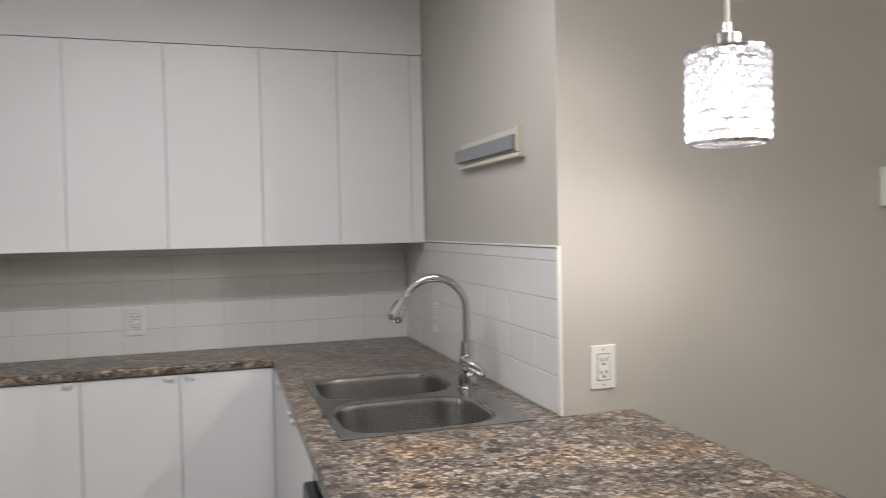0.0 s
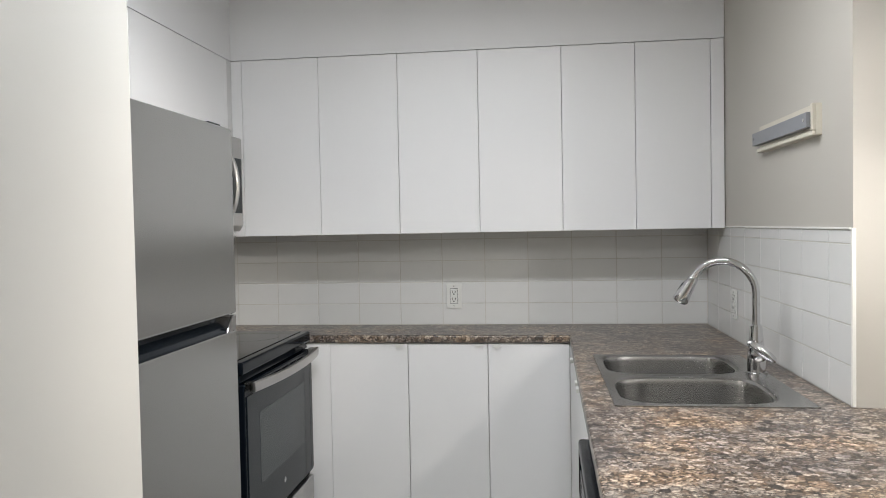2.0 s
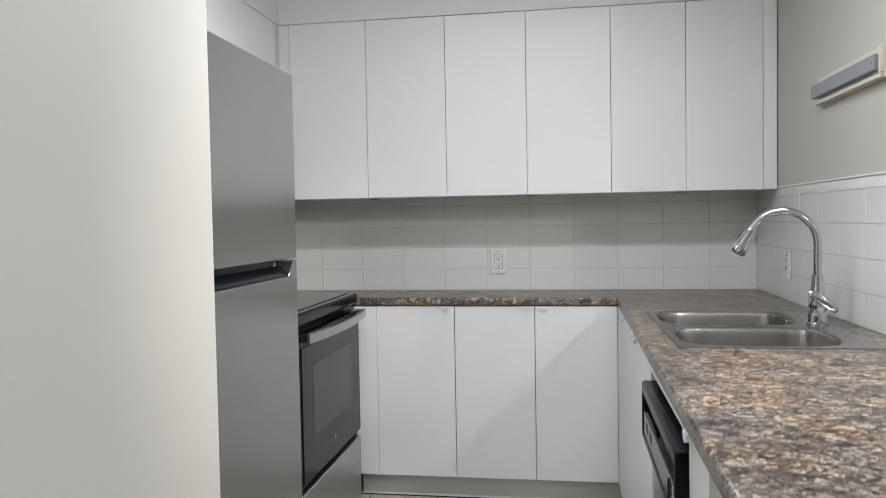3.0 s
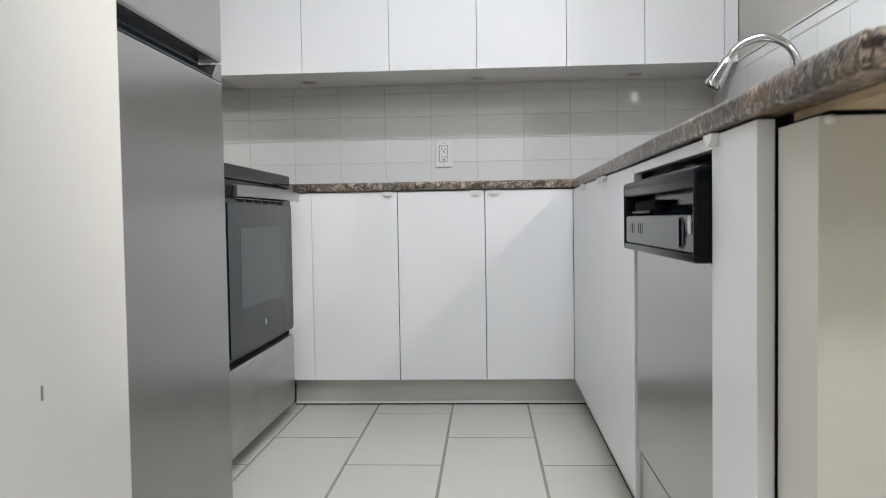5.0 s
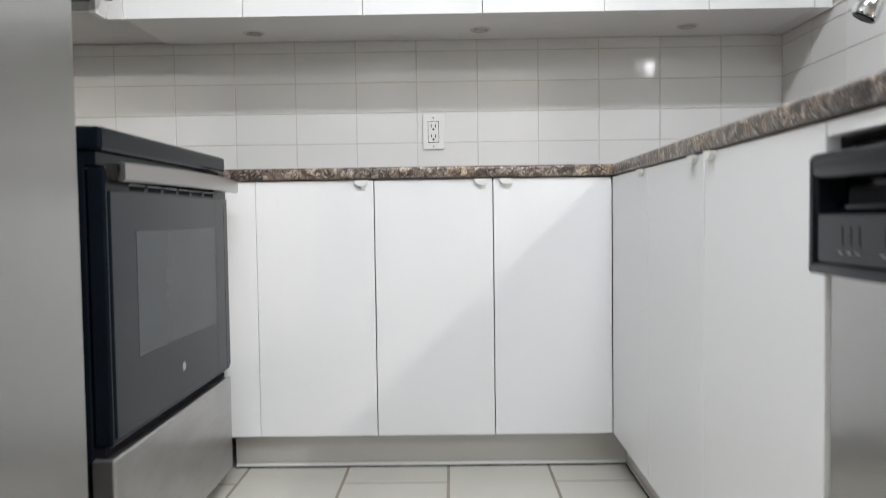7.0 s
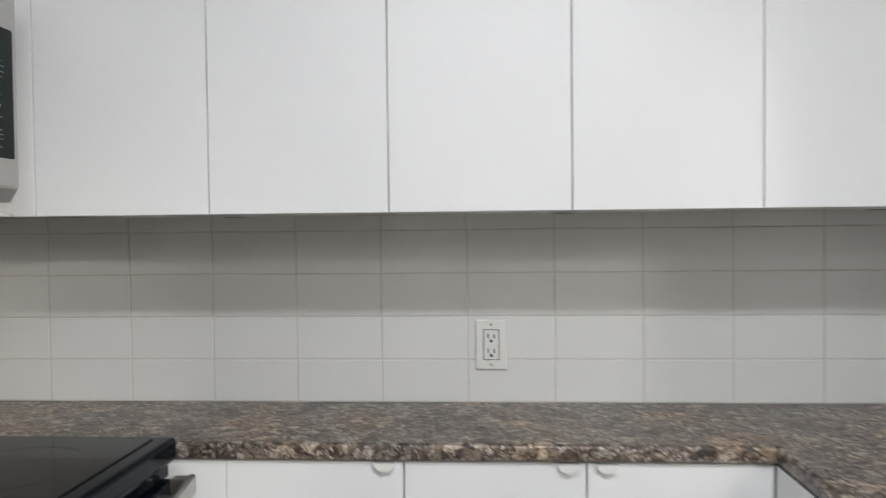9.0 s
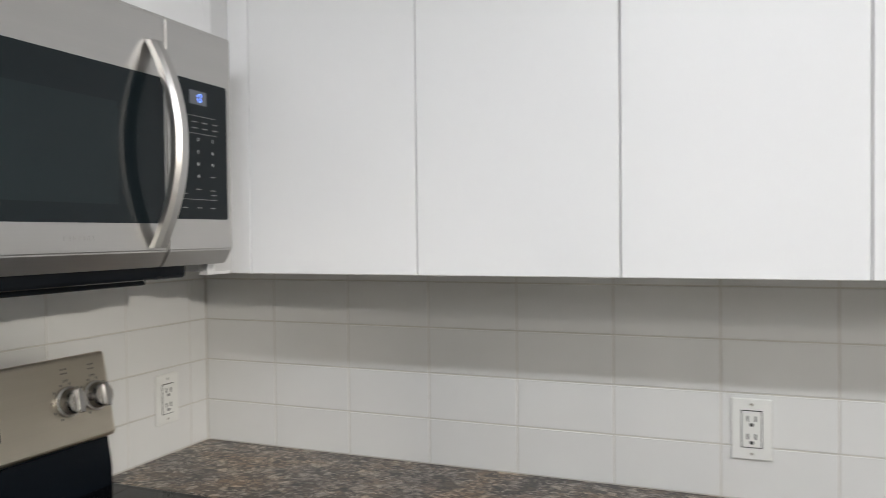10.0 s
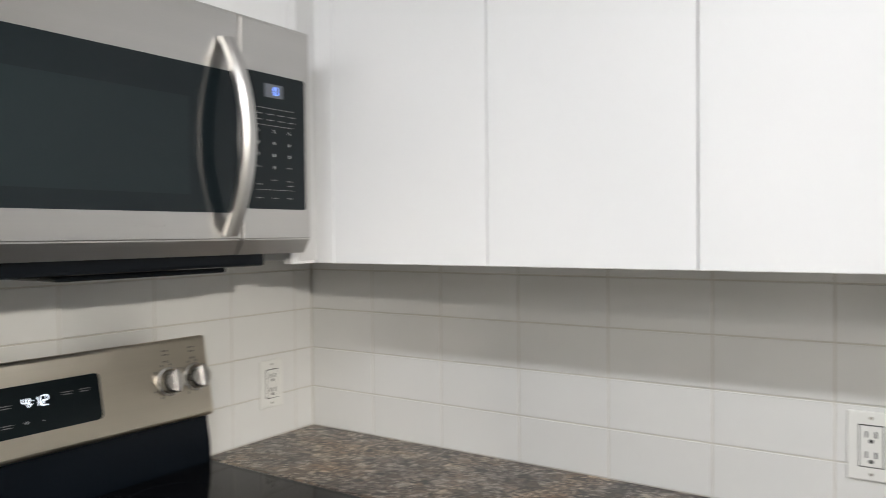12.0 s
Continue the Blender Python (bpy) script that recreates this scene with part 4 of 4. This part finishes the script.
    for k in range(9):
        a = radians(40 * k + 10)
        run_part("dial_mark", block(-0.0218, -0.0213, dy + 0.031 * math.sin(a) - 0.0010, dy + 0.031 * math.sin(a) + 0.0010, 0.732 + 0.0265 * math.cos(a) - 0.0008, 0.732 + 0.0265 * math.cos(a) + 0.0008), M_PRINT, c)
    bd = tube([(-0.0213, -2.173, 0.745), (-0.0232, -2.173, 0.745), (-0.0240, -2.173, 0.745)], [0.0145, 0.0145, 0.012], 24)
    run_part("badge", bd, M_SATIN, c, "silver oval badge", True)
    return d


dishwasher()


# ---- outlets, knife rack, thermostat ----
def outlet(place, turn, label, double=True):
    """A cover plate with a double socket, built facing -y at the origin and then turned."""
    o = thing("wall_outlet", place, label, "outlet", "outlets")
    o.matrix_basis = Matrix.Translation(place) @ turn
    inv = Matrix()

    def op(name, bm, mat, parent=o, label=""):
        ob = part(name, bm, mat, parent, label)
        if parent is o:
            ob.matrix_parent_inverse = inv
        return ob

    op("plate", block(-0.036, 0.036, -0.006, -0.0005, -0.058, 0.058, 0.002, 2), M_PLATE)
    ins = op("socket", block(-0.0170, 0.0170, -0.0085, -0.0055, -0.034, 0.034, 0.001), M_PLATE)
    for f in ((-0.0188, 0.0188, -0.0063, -0.0058, -0.0358, 0.0358),):
        op("gap", block(*f), M_SLOT)
    for z in (0.017, -0.017):
        op("slot", block(-0.0084, -0.0056, -0.0092, -0.0083, z - 0.002, z + 0.0085), M_SLOT, ins)
        op("slot", block(0.0054, 0.0084, -0.0092, -0.0083, z - 0.002, z + 0.0085), M_SLOT, ins)
        op("slot", tube([(0, -0.0083, z - 0.008), (0, -0.0092, z - 0.008)], 0.0036, 12), M_SLOT, ins)
    for z in (0.047, -0.047):
        op("screw", tube([(0, -0.0058, z), (0, -0.0068, z)], 0.0028, 10), M_SATIN)
    return o


TURN_L = Matrix.Rotation(radians(90), 4, "Z")
TURN_R = Matrix.Rotation(radians(-90), 4, "Z")
outlet((1.274, -0.001, 1.047), Matrix(), "white outlet on the tiled back wall")
outlet((0.001, -0.148, 1.043), TURN_L, "white outlet on tiles beside the range")
outlet((W - 0.001, -0.48, 1.052), TURN_R, "white outlet on tiles beside the sink")
outlet((2.563, -1.5755, 1.032), Matrix(), "white outlet on the painted wall above the counter")

k = thing("knife_rack", (2.43, -1.12, 1.63), "grey magnetic knife strip on a cream wooden board", "knife rack")
part("board", block(2.424, W + 0.0075, -1.376, -0.858, 1.609, 1.696, 0.002), M_WOOD, k, "cream wooden board")
part("ledge", block(2.414, 2.4245, -1.376, -0.858, 1.609, 1.622, 0.003), M_WOOD, k)
part("end_stop", block(2.414, 2.4245, -1.376, -1.362, 1.6225, 1.696, 0.002), M_WOOD, k)
st = part("magnet_strip", block(2.404, 2.4238, -1.358, -0.845, 1.632, 1.674, 0.0015), M_MAGNET, k, "grey magnetic strip")
for yk in (-1.342, -0.862):
    part("screw", tube([(2.4038, yk, 1.654), (2.402, yk, 1.654)], 0.0045, 12), M_SATIN, st)

t = thing("thermostat", (3.54, -1.575, 1.50), "cream plastic thermostat on the painted wall", "thermostat")
part("case", block(3.510, 3.583, -1.605, -1.5752, 1.448, 1.566, 0.004, 3), M_TRIM, t)
part("grille", block(3.517, 3.576, -1.607, -1.604, 1.508, 1.546, 0.001), M_WOOD, t)


# ---- pendant lamp ----
def pendant():
    px, py, zb, r, h = 2.555, -2.10, 1.566, 0.073, 0.178
    p = thing("pendant_lamp", (px, py, CEIL), "round crystal-bead pendant lamp, lit, hanging over the counter", "lamp")
    zt = zb + h
    part("cord", tube([(px, py, zt + 0.055), (px, py, CEIL - 0.02)], 0.0042, 10), M_CORD, p, "", True)
    part("canopy", tube([(px, py, CEIL - 0.022), (px, py, CEIL - 0.018), (px, py, CEIL)], [0.03, 0.055, 0.058], 28), M_CHROME, p, "", True)
    part("cap", tube([(px, py, zt + 0.002), (px, py, zt + 0.034), (px, py, zt + 0.038), (px, py, zt + 0.058)], [0.027, 0.027, 0.010, 0.008], 24), M_SATIN, p, "satin metal cap", True)
    for name, z in (("top_ring", zt), ("bottom_ring", zb)):
        bm = bmesh.new()
        n = 48
        rr = [[bm.verts.new(((r + dx) * math.cos(2 * math.pi * k / n) + px, (r + dx) * math.sin(2 * math.pi * k / n) + py, z + dz)) for k in range(n)]
              for dx, dz in ((0.004, -0.003), (0.004, 0.003), (-0.004, 0.003), (-0.004, -0.003))]
        for i in range(4):
            a, b = rr[i], rr[(i + 1) % 4]
            for k in range(n):
                bm.faces.new((a[k], a[(k + 1) % n], b[(k + 1) % n], b[k]))
        part(name, bm, M_CHROME, p, "chrome ring")
    for k in range(3):
        a = 2 * math.pi * k / 3 + 0.4
        part("spoke", tube([(px + 0.024 * math.cos(a), py + 0.024 * math.sin(a), zt + 0.003), (px + r * math.cos(a), py + r * math.sin(a), zt)], 0.0025, 8), M_CHROME, p)
    part("bulb", tube([(px, py, zt + 0.004), (px, py, zt - 0.03), (px, py, zt - 0.045), (px, py, zt - 0.07), (px, py, zt - 0.092), (px, py, zt - 0.108), (px, py, zt - 0.114)],
                      [0.013, 0.013, 0.018, 0.030, 0.030, 0.018, 0.004], 20), M_BULB, p, "glowing frosted bulb", True).visible_shadow = False
    # rows of cut-glass beads between the rings
    proto = bmesh.new()
    bmesh.ops.create_uvsphere(proto, u_segments=8, v_segments=6, radius=0.0106)
    bmesh.ops.scale(proto, vec=(0.85, 1.1, 0.92), verts=proto.verts)
    me = bpy.data.meshes.new("bead")
    proto.to_mesh(me)
    proto.free()
    rows, per = 9, 22
    for i in range(rows):
        z0 = zb + 0.012 + i * (h - 0.024) / (rows - 1)
        for k in range(per):
            a = 2 * math.pi * (k + 0.5 * (i % 2) + random.uniform(-0.1, 0.1)) / per
            z = z0 + random.uniform(-0.002, 0.002)
            ob = piece("bead", me, M_CRYSTAL, p, "", False, None)
            ob.matrix_basis = pose(px + r * math.cos(a), py + r * math.sin(a), z, 0, random.uniform(-15, 15), math.degrees(a))
            ob.visible_shadow = False
    return p


pendant()


# ---- ceiling lamps that light the rooms; hall and living ones are added ----
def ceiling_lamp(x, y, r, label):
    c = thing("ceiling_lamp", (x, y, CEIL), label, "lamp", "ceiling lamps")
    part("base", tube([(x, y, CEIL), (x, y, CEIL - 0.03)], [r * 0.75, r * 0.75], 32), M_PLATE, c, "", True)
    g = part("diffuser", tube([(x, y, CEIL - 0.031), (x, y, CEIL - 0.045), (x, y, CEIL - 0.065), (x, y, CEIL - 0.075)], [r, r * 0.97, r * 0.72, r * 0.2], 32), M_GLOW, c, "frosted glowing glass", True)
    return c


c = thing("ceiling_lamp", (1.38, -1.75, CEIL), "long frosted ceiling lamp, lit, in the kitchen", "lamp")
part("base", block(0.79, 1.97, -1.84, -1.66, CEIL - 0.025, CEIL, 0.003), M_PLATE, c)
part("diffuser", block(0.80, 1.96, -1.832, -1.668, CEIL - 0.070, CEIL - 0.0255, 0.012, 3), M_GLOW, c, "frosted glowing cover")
# Made-up fixtures around the two fill lamps, out of view.
ceiling_lamp(1.95, -3.7, 0.18, "added unseen round ceiling lamp, lit, in the hall")
ceiling_lamp(3.9, -4.4, 0.18, "added unseen round ceiling lamp, lit, in the living area")

def added_spot(x, y, z, aim):
    """An added, unseen spot head on a rod from the ceiling, turned to aim."""
    c = thing("added_spot", (x, y, CEIL), "added unseen spot lamp on the ceiling, turned to the kitchen", "lamp", "ceiling spotlights")
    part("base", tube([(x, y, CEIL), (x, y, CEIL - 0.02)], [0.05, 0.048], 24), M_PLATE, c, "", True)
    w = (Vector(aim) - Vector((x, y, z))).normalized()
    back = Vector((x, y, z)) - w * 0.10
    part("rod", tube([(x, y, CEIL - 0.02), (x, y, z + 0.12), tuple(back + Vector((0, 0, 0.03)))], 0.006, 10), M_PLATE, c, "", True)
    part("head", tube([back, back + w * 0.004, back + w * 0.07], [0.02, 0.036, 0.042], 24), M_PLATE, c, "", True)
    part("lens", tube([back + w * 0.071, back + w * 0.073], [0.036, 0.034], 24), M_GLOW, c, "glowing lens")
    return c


# Heads for the two added beams, out of view.
added_spot(4.308, -3.154, 2.203, (0.0, -1.03, 0.87))
added_spot(3.105, -2.907, 2.203, (1.25, -0.33, 0.45))

# ---- tiles ----
P, H, G = 0.2032, 0.1016, 0.0030


def tile_mesh(w, h, t=0.007, bevel=0.0009):
    bm = block(-w / 2 + G / 2, w / 2 - G / 2, -t, 0.0, -h / 2 + G / 2, h / 2 - G / 2)
    bmesh.ops.bevel(bm, geom=[e for e in bm.edges if all(v.co.y < -t / 2 for v in e.verts)], offset=bevel, segments=1, affect="EDGES")
    me = bpy.data.meshes.new("tile")
    bm.to_mesh(me)
    bm.free()
    return me


def splash(wall, origin, along, turn, count, top, skip=None):
    """Rows of tiles upwards from the counter, run along a wall from its corner."""
    full, part_h = tile_mesh(P, H), top - (TOP + 4 * H)
    cap = tile_mesh(P, part_h)
    for i in range(count):
        for j in range(5):
            z = TOP + (j + 0.5) * H if j < 4 else TOP + 4 * H + part_h / 2
            c = Vector(origin) + Vector(along) * P * (i + 0.5)
            tilt = Matrix.Rotation(random.uniform(-0.004, 0.004), 4, "X") @ Matrix.Rotation(random.uniform(-0.003, 0.003), 4, "Z")
            piece("tile", full if j < 4 else cap, M_TILE, wall, at=Matrix.Translation((c.x, c.y, z)) @ turn @ tilt)


wall_back, wall_left, wall_right = (bpy.data.objects[n] for n in ("wall_back", "wall_left", "wall_right"))
splash(wall_back, (0, 0.0075, 0), (1, 0, 0), Matrix(), 12, 1.356)
splash(wall_left, (-0.0072, -0.060, 0), (0, -1, 0), TURN_L, 7, 1.396)
cut = [tile_mesh(0.060, H), tile_mesh(0.060, 1.396 - TOP - 4 * H)]
for j in range(5):
    z = TOP + (j + 0.5) * H if j < 4 else (TOP + 4 * H + 1.396) / 2
    piece("tile", cut[j == 4], M_TILE, wall_left, at=Matrix.Translation((-0.0072, -0.030, z)) @ TURN_L)
splash(wall_right, (W + 0.0075, 0, 0), (0, -1, 0), TURN_R, 7, 1.352)
half = [tile_mesh(0.145, H), tile_mesh(0.145, 1.352 - TOP - 4 * H)]
for j in range(5):
    z = TOP + (j + 0.5) * H if j < 4 else (TOP + 4 * H + 1.352) / 2
    piece("tile", half[j == 4], M_TILE, wall_right, at=Matrix.Translation((W + 0.0075, -7 * P - 0.0725, z)) @ TURN_R)
bm = bmesh.new()
box(bm, W - 0.002, W + 0.008, -1.5780, -7 * P - 0.146, TOP + 0.001, 1.356, 0.0015)
box(bm, W - 0.003, W + 0.008, -7 * P - 0.145, -0.334, 1.3525, 1.358, 0.001)
structure("trim_tile_edge", bm, M_TRIM, "white edge trim closing the tiled splashback", "trim")

TW, TL, FG = 0.3055, 0.622, 0.009
bm = block(-TW / 2 + FG / 2, TW / 2 - FG / 2, -TL / 2 + 0.0046, TL / 2 - 0.0046, -0.006, 0.0)
bmesh.ops.bevel(bm, geom=[e for e in bm.edges if all(v.co.z > -0.001 for v in e.verts)], offset=0.0008, segments=1, affect="EDGES")
floor_tile = bpy.data.meshes.new("tile")
bm.to_mesh(floor_tile)
bm.free()
for i in range(-3, 15):
    x = 1.0055 + (i + 0.5) * TW
    shift = -0.402 if i % 2 == 0 else -0.732
    for j in range(-1, 11):
        y = shift - (j + 0.5) * TL
        if not -0.1 < x < 5.4 or not -6.4 < y < 0.1 or (x < 0.7 and y < -2.2) or (x > 2.6 and y > -1.5):
            continue
        piece("tile", floor_tile, M_FLOOR, floor, at=Matrix.Translation((x, y, random.uniform(-0.0003, 0.0003))))
